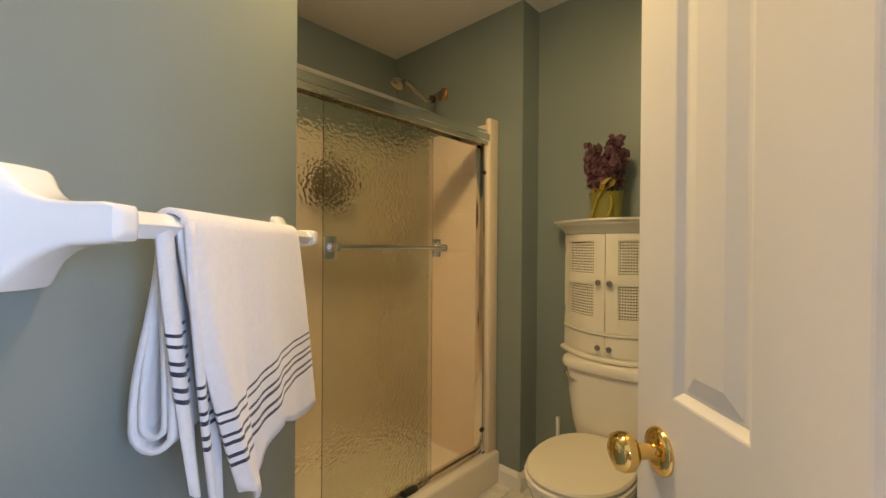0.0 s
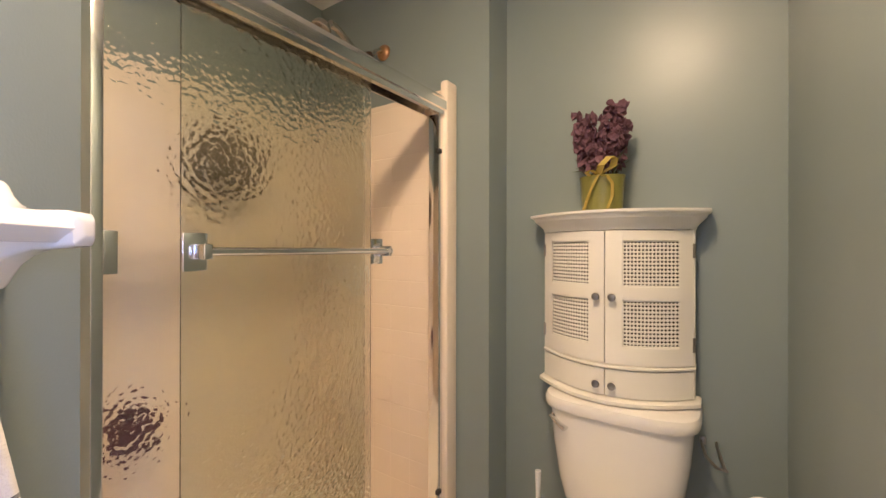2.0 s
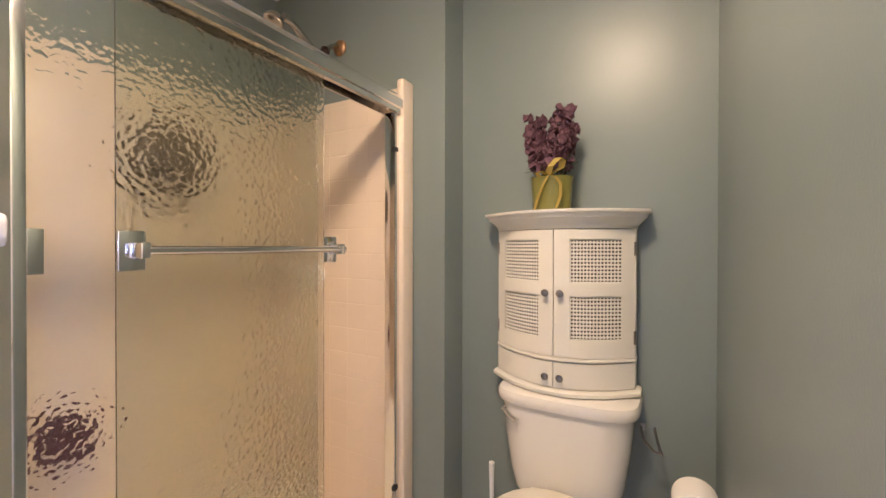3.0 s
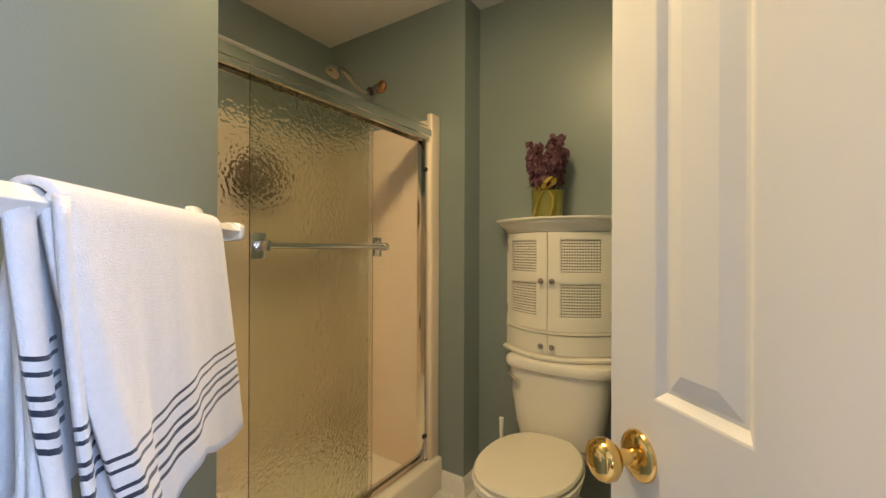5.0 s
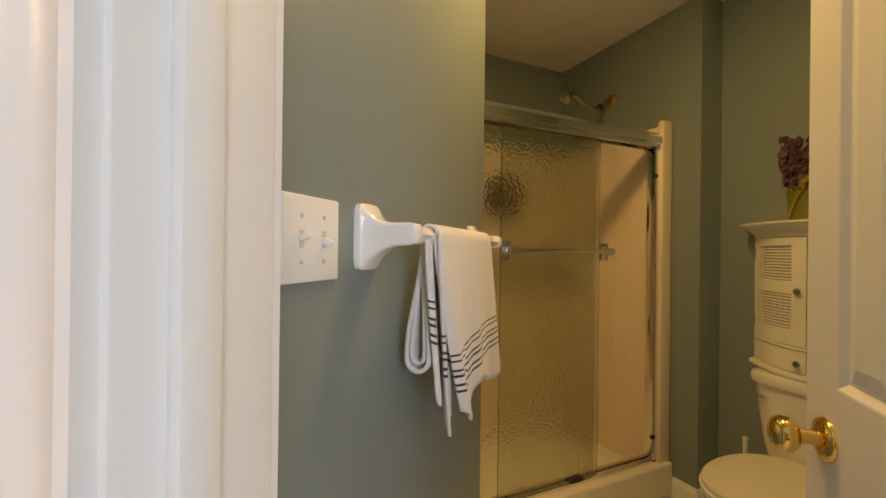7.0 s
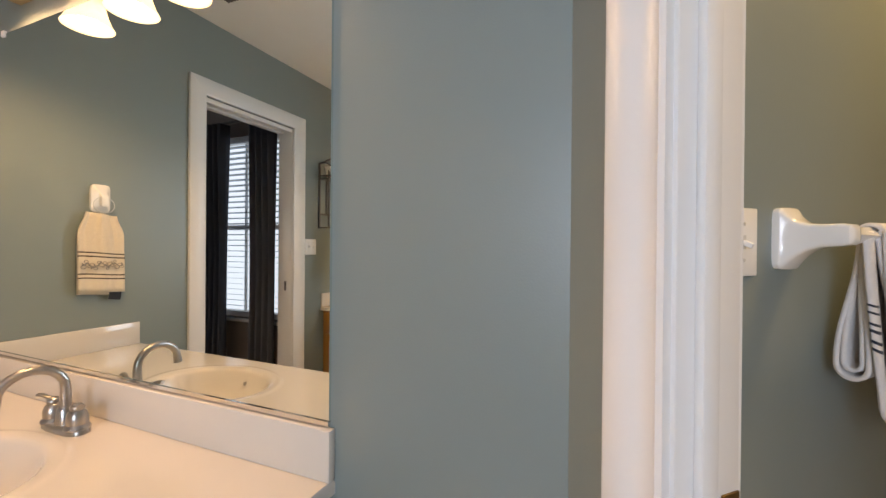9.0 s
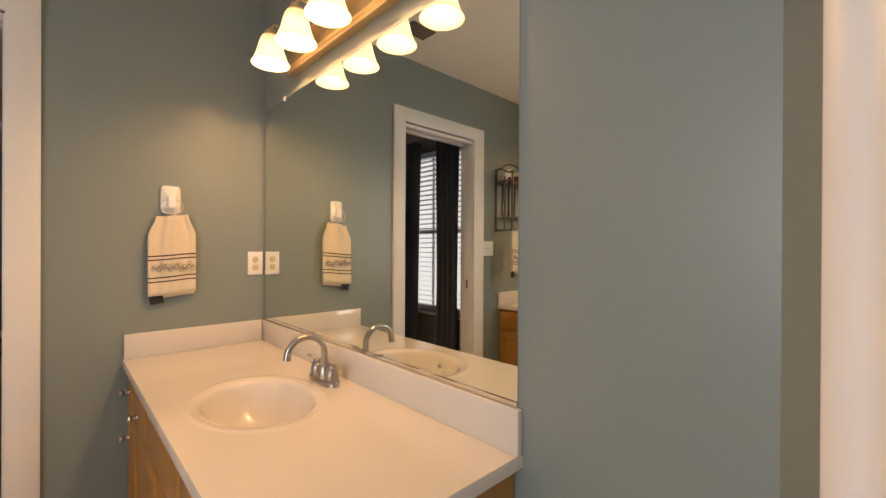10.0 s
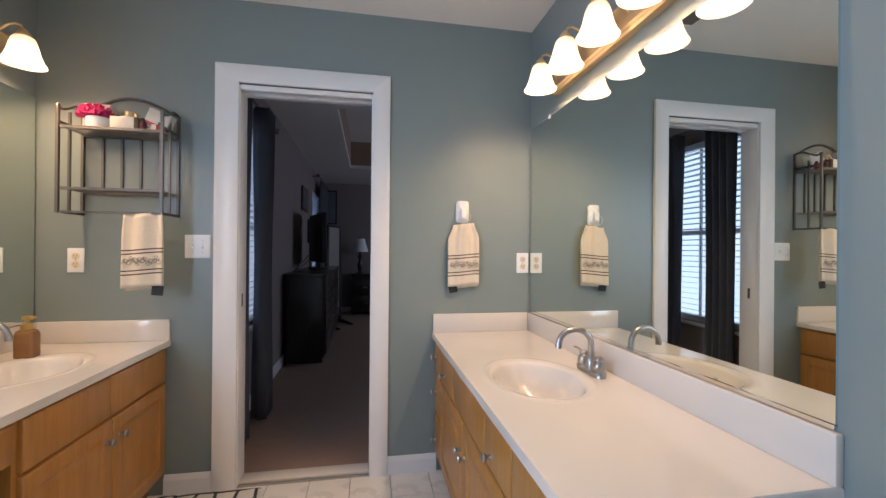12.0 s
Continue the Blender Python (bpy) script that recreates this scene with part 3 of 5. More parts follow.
part("base", stepped([(0.246, 0.056, 0.127, 0.0), (0.254, 0.062, 0.131, 0.004), (0.254, 0.062, 0.131, 0.015), (0.248, 0.057, 0.128, 0.020)]), CREAM, cb)
part("side_panel", B(-HW, -HW + 0.012, -ED - 0.004, 0, 0.020, 0.548, 0.001), CREAM, cb)
part("side_panel", B(HW - 0.012, HW, -ED - 0.004, 0, 0.020, 0.548, 0.001), CREAM, cb)
part("back_panel", B(-HW + 0.012, HW - 0.012, -0.008, 0, 0.020, 0.548), SHADED_INSIDE, cb)
part("shelf", stepped([(0.238, 0.051, 0.122, 0.111), (0.241, 0.054, 0.124, 0.114), (0.241, 0.054, 0.124, 0.120), (0.238, 0.051, 0.122, 0.123)]), CREAM, cb)
part("cornice", stepped([(0.240, 0.052, 0.123, 0.546), (0.242, 0.054, 0.125, 0.556), (0.250, 0.060, 0.128, 0.566), (0.264, 0.072, 0.132, 0.580), (0.268, 0.074, 0.133, 0.582), (0.270, 0.076, 0.134, 0.592), (0.280, 0.084, 0.136, 0.598), (0.281, 0.085, 0.136, 0.606)]), CREAM, cb)
for x0, x1 in ((-0.234, -0.0015), (0.0015, 0.234)):
    part("drawer", bowed(x0, x1, 0.024, 0.108, 0.002, n=16), CREAM, cb)


def cane(x0, x1, z0, z1, cols, rows, out):
    """Woven cane: a bowed sheet pierced by rows of eight-sided holes."""
    bm = bmesh.new()
    f = lambda x: -(ED + BU * (1 - (x / HW) ** 2)) - out
    w, h = (x1 - x0) / cols, (z1 - z0) / rows
    r = 0.345 * min(w, h)
    corner = [(1, 0), (1, 1), (0, 1), (-1, 1), (-1, 0), (-1, -1), (0, -1), (1, -1)]
    for i in range(cols):
        for j in range(rows):
            cx, cz = x0 + (i + 0.5) * w, z0 + (j + 0.5) * h
            o = [bm.verts.new((cx + a * w / 2, f(cx + a * w / 2), cz + b * h / 2)) for a, b in corner]
            q = [bm.verts.new((cx + r * math.cos(k * math.pi / 4), f(cx + r * math.cos(k * math.pi / 4)) + 0.0015, cz + r * math.sin(k * math.pi / 4))) for k in range(8)]
            for k in range(8):
                bm.faces.new((o[k], o[(k + 1) % 8], q[(k + 1) % 8], q[k]))
    return bm


for x0, x1, kx, hx in ((-0.234, -0.0015, -0.024, -0.236), (0.0015, 0.234, 0.024, 0.236)):
    dm = part("door", bowed(x0, x0 + 0.036 if x0 < 0 else x0 + 0.050, 0.126, 0.543, 0.002), CREAM, cb)
    s0, s1 = (x0 + 0.036, x1 - 0.050) if x0 < 0 else (x0 + 0.050, x1 - 0.036)
    part("stile", bowed(s1, x1, 0.126, 0.543, 0.002), CREAM, dm)
    for z0, z1 in ((0.126, 0.181), (0.327, 0.368), (0.512, 0.543)):
        part("rail", bowed(s0, s1, z0, z1, 0.0015), CREAM, dm)
    for z0, z1 in ((0.181, 0.327), (0.368, 0.512)):
        for za in (z0, z1 - 0.005):
            part("bead", bowed(s0, s1, za, za + 0.005, -0.003, 0.006), CREAM, dm)
        part("cane_panel", cane(s0, s1, z0, z1, 15, 12, -0.006), CREAM, dm, "woven cane panel")
    for z in (0.335, 0.060):
        o = -(ED + BU * (1 - (kx / HW) ** 2)) - 0.002
        part("knob", lathe(bmesh.new(), [(0.005, 0), (0.005, 0.010), (0.010, 0.013), (0.0125, 0.018), (0.010, 0.023), (0.0, 0.025)], 16, pose(kx, o, z, 90)), PEWTER, dm if z > 0.1 else cb, "pewter knob")
    for z in (0.190, 0.480):
        part("hinge", tube(bmesh.new(), [(hx, -ED - 0.006, z - 0.022), (hx, -ED - 0.006, z + 0.022)], 0.0045, 8), PEWTER, cb)

# dried flowers in an olive pot
fp = thing("flower_pot", pose(-0.032, 2.185, 0.7335 + 0.606), "dried purple flowers in an olive green pot with ribbon", "plant")
part("pot", loft(bmesh.new(), [[(r * math.cos(a), 0.8 * r * math.sin(a), z) for a in [2 * math.pi * (k + 0.5) / 12 for k in range(12)]] for r, z in ((0.058, 0), (0.063, 0.004), (0.066, 0.06), (0.070, 0.110), (0.072, 0.116), (0.066, 0.116), (0.060, 0.10))]), material("olive_pot_glaze", (0.20, 0.19, 0.035), 0.3, vary=0.15, scale=20), fp)
RIB = material("gold_ribbon", (0.42, 0.30, 0.04), 0.25, 0.3, vary=0.15, scale=30)


def ribbon(pts, w):
    bm = bmesh.new()
    rings = [[Vector(p) + Vector((dx, dy, 0)) for dx, dy in ((-w / 2, 0), (w / 2, 0), (w / 2, 0.0015), (-w / 2, 0.0015))] for p in pts]
    return loft(bm, rings)


part("ribbon", ribbon([(0.002, -0.062, 0.112), (-0.012, -0.064, 0.085), (-0.030, -0.060, 0.045), (-0.046, -0.052, 0.002)], 0.009), RIB, fp)
part("ribbon", ribbon([(0.004, -0.064, 0.114), (0.030, -0.068, 0.108), (0.044, -0.062, 0.085), (0.044, -0.060, 0.045), (0.030, -0.062, 0.006)], 0.010), RIB, fp)
part("bow", ribbon([(0.002, -0.062, 0.116), (0.016, -0.082, 0.140), (0.040, -0.080, 0.165), (0.052, -0.066, 0.158), (0.044, -0.058, 0.136), (0.004, -0.060, 0.116)], 0.022), RIB, fp)
part("bow", ribbon([(0.0, -0.062, 0.116), (-0.016, -0.080, 0.128), (-0.032, -0.072, 0.122), (-0.024, -0.060, 0.112), (0.0, -0.060, 0.114)], 0.014), RIB, fp)
PURPLE = material("dried_purple_petals", (0.125, 0.055, 0.075), 0.75, vary=0.35, scale=60)
LEAFG = material("dried_leaves", (0.06, 0.065, 0.03), 0.8, vary=0.3, scale=40)
rnd = random.Random(11)
for tip in ((-0.070, 0.0, 0.335), (-0.048, 0.01, 0.305), (-0.025, -0.02, 0.318), (0.0, 0.015, 0.312), (0.018, -0.01, 0.340), (0.038, 0.005, 0.345), (0.054, -0.015, 0.338), (0.060, 0.02, 0.285), (0.040, -0.03, 0.255), (-0.064, -0.02, 0.262), (-0.022, -0.035, 0.250), (0.010, -0.035, 0.270)):
    bm = bmesh.new()
    tip = (tip[0] * 1.2, tip[1] * 1.2, tip[2])
    base = Vector((tip[0] * 0.5, tip[1], 0.11))
    tube(bm, [base, Vector(tip)], 0.0015, 5)
    for k in range(58):
        t = rnd.uniform(0.18, 1.02)
        p = base.lerp(Vector(tip), t)
        d = Vector((rnd.gauss(0, 1), rnd.gauss(0, 1), rnd.gauss(0.2, 0.5))).normalized()
        p += d * rnd.uniform(0.004, 0.020) * (1.15 - 0.5 * t)
        m = Matrix.Translation(p) @ d.to_track_quat("Z", "Y").to_matrix().to_4x4() @ Matrix.Rotation(rnd.uniform(0, 6), 4, "Z")
        r = rnd.uniform(0.008, 0.013)
        n = 6
        loft(bm, [[m @ Vector((q * r * (1 + 0.3 * (i % 2)) * math.cos(2 * math.pi * i / n), q * r * (1 + 0.3 * (i % 2)) * math.sin(2 * math.pi * i / n), h * r)) for i in range(n)] for q, h in ((0.2, -0.6), (0.75, -0.1), (1.0, 0.45), (0.35, 0.15))])
    part("flower_spike", bm, PURPLE, fp)
for k in range(14):
    a = rnd.uniform(0, 6.28)
    bm = bmesh.new()
    p0 = Vector((0.04 * math.cos(a), 0.03 * math.sin(a), 0.112))
    p1 = p0 + Vector((0.055 * math.cos(a), 0.05 * math.sin(a), rnd.uniform(0.02, 0.09)))
    mid = p0.lerp(p1, 0.5) + Vector((0, 0, 0.015))
    sd_ = Vector((-math.sin(a), math.cos(a), 0)) * 0.006
    loft(bm, [[p0 - sd_ * 0.3, p0 + sd_ * 0.3, p0 + Z * 0.001], [mid - sd_, mid + sd_, mid + Z * 0.002], [p1 - sd_ * 0.1, p1 + sd_ * 0.1, p1 + Z * 0.001]])
    part("leaf", bm, LEAFG, fp)

# brush, paper, holder
br = thing("toilet_brush", pose(-0.262, 2.215, 0), "white toilet brush in its holder beside the toilet", "brush")
part("holder", lathe(bmesh.new(), [(0.05, 0), (0.052, 0.01), (0.045, 0.12), (0.047, 0.125), (0.036, 0.125)], 20), PLASTIC, br)
part("handle", tube(bmesh.new(), [(0, 0, 0.10), (0, 0, 0.30), (0, 0, 0.405)], [0.006, 0.008, 0.011], 12), PLASTIC, br)
PAPER = material("toilet_paper", (0.82, 0.79, 0.75), 0.95, vary=0.03, bump=0.2, bump_scale=90)
ROLL = [(0.021, -0.05), (0.053, -0.05), (0.056, -0.047), (0.056, 0.047), (0.053, 0.05), (0.021, 0.05), (0.021, -0.05)]


def paper_roll(m, label):
    ob = thing("toilet_paper_roll", m, label, "paper roll", "toilet paper rolls")
    bm = bmesh.new()
    loft(bm, [[(max(r, 1e-4) * math.cos(2 * math.pi * k / 28), r * math.sin(2 * math.pi * k / 28), z) for k in range(28)] for r, z in ROLL], caps=False)
    part("paper", bm, PAPER, ob)
    part("core", lathe(bmesh.new(), [(0.0205, -0.049), (0.0205, 0.049)], 20), material("cardboard_core", (0.33, 0.27, 0.21), 0.9), ob)


ps = thing("paper_stand", pose(0.385, 2.10, 0), "metal standing toilet paper holder beside the toilet", "paper holder")
part("base", lathe(bmesh.new(), [(0.075, 0), (0.075, 0.008), (0.07, 0.012), (0.0, 0.012)], 24), NICKEL, ps)
part("pole", tube(bmesh.new(), [(0, 0, 0.01), (0, 0, 0.545)], 0.008, 10), NICKEL, ps)
part("arm", tube(bmesh.new(), [(0, 0, 0.535), (0.0, -0.03, 0.548), (0.0, -0.10, 0.548)], 0.007, 10), NICKEL, ps)
paper_roll(pose(0.385, 2.045, 0.534, 90), "part-used white toilet paper roll on the stand arm")
for k in range(4):
    paper_roll(pose(0.325, 2.02, 0.064 + 0.1015 * k), "spare white toilet paper roll in a stack")
th = thing("robe_hook", pose(0.262, YT, 0.60), "bent chrome wire holder on the closet wall", "hook")
for dx in (-0.02, 0.02):
    part("wire", tube(bmesh.new(), [(dx, 0.0, 0.015), (dx, -0.02, 0.012), (dx + 0.012, -0.055, -0.012), (dx * 0.5 + 0.03, -0.095, -0.022), (0.045, -0.105, -0.02)], 0.0045, 8), NICKEL, th)
part("mount", B(-0.026, -0.008, -0.008, 0.0, 0.003, 0.027, 0.003), NICKEL, th)

# switch plates and outlets


def plate(m, gangs, kind, label, lever=(1, -1)):
    """A wall plate: local x across, z up, -y out of the wall."""
    w = 0.070 + 0.046 * (gangs - 1)
    name, cat = ("light_switch", "switch") if kind == "switch" else ("wall_outlet", "outlet")
    ob = thing(name, m, label, cat)
    part("cover_plate", B(-w / 2, w / 2, -0.006, 0.0, -0.057, 0.057, 0.0028, 3), PLASTIC, ob)
    for g in range(gangs):
        x = (g - (gangs - 1) / 2) * 0.046
        if kind == "switch":
            part("toggle_slot", B(x - 0.0042, x + 0.0042, -0.0066, -0.0055, -0.0115, 0.0115), SLOTGREY, ob)
            t = 14 * lever[g % 2]
            part("toggle", box(bmesh.new(), -0.0034, 0.0034, -0.017, 0.0, -0.0045, 0.0045, 0.0016, m=pose(x, -0.004, 0.0, -t * 1.6)), PLASTIC, ob)
            screws = (0.030, -0.030)
        else:
            for z in (0.0195, -0.0195):
                rc = part("receptacle", lathe(bmesh.new(), [(0.0165, 0), (0.0165, 0.0075), (0.015, 0.008), (0, 0.008)], 20, pose(x, 0, z, 90)), ALMOND, ob)
                for dx in (-0.006, 0.006):
                    part("slot", B(x + dx - 0.001, x + dx + 0.001, -0.0086, -0.0079, z - 0.001, z + 0.007), DARKSLOT, rc)
                part("slot", B(x - 0.002, x + 0.002, -0.0086, -0.0079, z - 0.010, z - 0.006), DARKSLOT, rc)
            screws = (0.0,)
        for z in screws:
            part("screw", lathe(bmesh.new(), [(0.0032, 0.0055), (0.0032, 0.0068), (0.002, 0.0072), (0, 0.0072)], 12, pose(x, 0, z, 90)), SCREW, ob)
    return ob


SLOTGREY = material("toggle_recess", (0.62, 0.61, 0.59), 0.5)
DARKSLOT = material("dark_slot", (0.10, 0.09, 0.08), 0.7)
ALMOND = material("almond_receptacle", (0.70, 0.60, 0.42), 0.35)
SCREW = material("painted_screw", (0.62, 0.61, 0.59), 0.35, 0.3)
M_TOWEL = Matrix.Translation((*P(UT, 0.058), 1.223)) @ Matrix.Rotation(radians(135), 4, "Z")
plate(M_TOWEL, 2, "switch", "white double toggle switch plate on the closet wall")

# towel bar and bath towel on the diagonal wall
TB = Matrix.Translation((*P(UT, 0.0), 0)) @ Matrix.Rotation(radians(135), 4, "Z")   # local x along the wall, -y out of it
tb = thing("towel_bar", TB, "white ceramic towel bar on the closet wall", "towel bar")


def bracket(x, reach=1.0):
    rings = []
    for o, w, h, dz in ((0.0, 0.034, 0.054, 0.0), (0.009, 0.034, 0.054, 0.0), (0.012, 0.032, 0.051, 0.0), (0.019, 0.028, 0.041, -0.001), (0.030, 0.023, 0.030, 0.0), (0.044, 0.0195, 0.0225, 0.002), (0.060, 0.0180, 0.0190, 0.004), (0.088, 0.0175, 0.0180, 0.005), (0.096, 0.0155, 0.0160, 0.005), (0.0995, 0.011, 0.0115, 0.005), (0.1005, 0.006, 0.006, 0.005)):
        rings.append([(px, -o * reach, 1.2305 + dz + pz) for px, _, pz in [(x + a[0], 0, a[1]) for a in [(p[0], p[1]) for p in oval(0, 0, w, h, 0, 24, 6)]]])
    return loft(bmesh.new(), rings)


part("bracket", bracket(0.198), CERAMIC, tb)
part("bracket", bracket(0.806, 0.96), CERAMIC, tb)
part("bar", box(bmesh.new(), 0.205, 0.800, -0.0098, 0.0098, -0.0098, 0.0098, 0.0012, m=pose(0, -0.080, 1.236, 45)), CERAMIC, tb, smooth=False)


def terry(name, color, stripes, stripe_color, uv=True):
    """Looped cotton with woven stripes at given distances from the hem."""
    mat = material(name, color, 0.95, vary=0.08, scale=110, bump=0.6, bump_scale=540)
    nt = mat.node_tree
    b = nt.nodes["Principled BSDF"]
    b.inputs["Sheen Weight"].default_value = 0.3
    uvn = nt.nodes.new("ShaderNodeUVMap")
    sep = nt.nodes.new("ShaderNodeSeparateXYZ")
    nt.links.new(uvn.outputs["UV"], sep.inputs["Vector"])
    total = None
    for lo, hi in stripes:
        m1 = nt.nodes.new("ShaderNodeMath")
        m1.operation = "COMPARE"
        m1.inputs[1].default_value, m1.inputs[2].default_value = (lo + hi) / 2, (hi - lo) / 2
        nt.links.new(sep.outputs["Y"], m1.inputs[0])
        if total is None:
            total = m1
        else:
            add = nt.nodes.new("ShaderNodeMath")
            add.operation = "MAXIMUM"
            nt.links.new(total.outputs[0], add.inputs[0])
            nt.links.new(m1.outputs[0], add.inputs[1])
            total = add
    if total:
        old = b.inputs["Base Color"].links[0].from_socket
        mx = nt.nodes.new("ShaderNodeMix")
        mx.data_type = "RGBA"
        mx.inputs["B"].default_value = (*stripe_color, 1)
        nt.links.new(old, mx.inputs["A"])
        nt.links.new(total.outputs[0], mx.inputs["Factor"])
        nt.links.new(mx.outputs["Result"], b.inputs["Base Color"])
    return mat


def cloth(name, rows, hem, mat, parent, thick=0.006, label=""):
    """A draped sheet from rows of points; hem[i][j] is the distance to the hem."""
    bm = bmesh.new()
    uvl = bm.loops.layers.uv.new("UVMap")
    vs = [[bm.verts.new(p) for p in r] for r in rows]
    at = {v: (j / len(rows[0]), hem[i][j]) for i, r in enumerate(vs) for j, v in enumerate(r)}
    for i in range(len(vs) - 1):
        for j in range(len(vs[0]) - 1):
            f = bm.faces.new((vs[i][j], vs[i][j + 1], vs[i + 1][j + 1], vs[i + 1][j]))
            for lp in f.loops:
                lp[uvl].uv = at[lp.vert]
    ob = part(name, bm, mat, parent, label)
    sol = ob.modifiers.new("thickness", "SOLIDIFY")
    sol.thickness, sol.offset = thick, 0.0
    return ob


STR = [(0.092, 0.0975), (0.105, 0.1105), (0.123, 0.1285), (0.135, 0.1395), (0.154, 0.158), (0.166, 0.170)]
BATH = terry("white_terry", (0.75, 0.715, 0.695), STR, (0.022, 0.028, 0.048))
tw = thing("bath_towel", TB, "white terry towel with dark stripes folded over the bar", "towel")


def smooth(a, b, t):
    t = min(1, max(0, (t - a) / (b - a)))
    return t * t * (3 - 2 * t)


NS = 46


def back_loop(v, s, inset, low):
    """The folded half behind the bar: a hanging loop seen from its edge."""
    pts = []
    a0, b0, r = -0.032 - inset, -0.076 + inset, 0.022 - inset
    for k in range(10):
        t = k / 9
        pts.append((v, -0.062 + (a0 + 0.062) * smooth(0, 0.95, t) - 0.003 * math.sin(5 * s), 1.224 - (1.224 - low) * t))
    for k in range(1, 8):
        a = math.pi * k / 8
        pts.append((v, (a0 + b0) / 2 + r * math.cos(a), low - r * math.sin(a)))
    for k in range(10):
        t = k / 9
        pts.append((v, b0 + (-0.0635 - b0 + inset * 0.2) * smooth(0.05, 1, t) + 0.002 * math.sin(9 * s), low + (1.230 - low) * t))
    return pts


rows, hem, rows2, hem2 = [], [], [], []
for i in range(NS):
    s = i / (NS - 1)
    v = 0.286 + s * 0.372
    corner = 1 - smooth(0.28, 0.66, s)
    zh = 0.866 + 0.050 * math.exp(-((s - 0.56) / 0.17) ** 2) + 0.030 * (1 - smooth(0.0, 0.12, s))
    pts = back_loop(v + 0.008, s, 0.0, 1.008 + 0.01 * math.sin(3 * s))
    d = [0.8] * len(pts)
    for k in range(1, 8):
        a = math.pi * (1 - k / 8)
        pts.append((v, -0.079 - 0.0165 * math.cos(a), 1.238 + 0.0165 * math.sin(a)))
        d.append(0.5)
    L = 1.236 - zh
    for k in range(26):
        t = k / 25
        gather = 0.085 * (1 - smooth(0.0, 0.60, s)) * t ** 1.4
        flare = 0.088 * smooth(0.35, 1.0, s) * t ** 0.85
        wave = (0.010 * math.sin(13 * s + 0.6) + 0.0025 * math.sin(37 * s)) * t ** 1.2 * (1 - 0.6 * smooth(0.5, 0.9, s))
        curl = 0.010 * (1 - smooth(0.0, 0.06, s))
        pts.append((v + gather + flare, -0.0965 - 0.010 * t - wave + curl - 0.012 * t * (1 - smooth(0.2, 0.5, s)), 1.236 - L * t))
        d.append(1.236 - L * t - 0.864 + 0.020 * corner)
    rows.append(pts)
    hem.append(d)
    rows2.append(back_loop(v + 0.010, s, 0.009, 1.014))
    hem2.append([0.8] * len(rows2[-1]))
cloth("folded_panel", rows, hem, BATH, tw, 0.007)
cloth("inner_fold", rows2, hem2, BATH, tw, 0.006)
for v0, w, o, z1, ph in ((0.262, 0.050, 0.079, 0.935, 0.3), (0.290, 0.060, 0.090, 0.872, 1.2)):
    rows, hem = [], []
    for i in range(9):
        s = i / 8
        pts, d = [], []
        for k in range(24):
            t = k / 23
            pts.append((v0 + w * (s - 0.1) * (1 - 0.45 * t ** 2) + 0.050 * t ** 1.3, -o - 0.008 * math.sin(5 * s + ph) - 0.006 * t, 1.243 - (1.243 - z1 + 0.014 * math.sin(4 * s + ph)) * t))
            d.append((1.243 - z1) * (1 - t) - 0.02)
        rows.append(pts)
        hem.append(d)
    cloth("loose_fold", rows, hem, BATH, tw, 0.006)

# ---- vanity room ----
M_SOUTH = lambda x, z: pose(x, YS, z, 0, 0, 180)
plate(M_SOUTH(2.110, 1.205), 2, "switch", "white double switch plate beside the bedroom door", (-1, 1))
plate(M_SOUTH(2.632, 1.135), 1, "outlet", "white wall plate with almond outlet beside the far mirror")
plate(M_SOUTH(0.428, 1.128), 1, "outlet", "white wall plate with almond outlet beside the mirror")


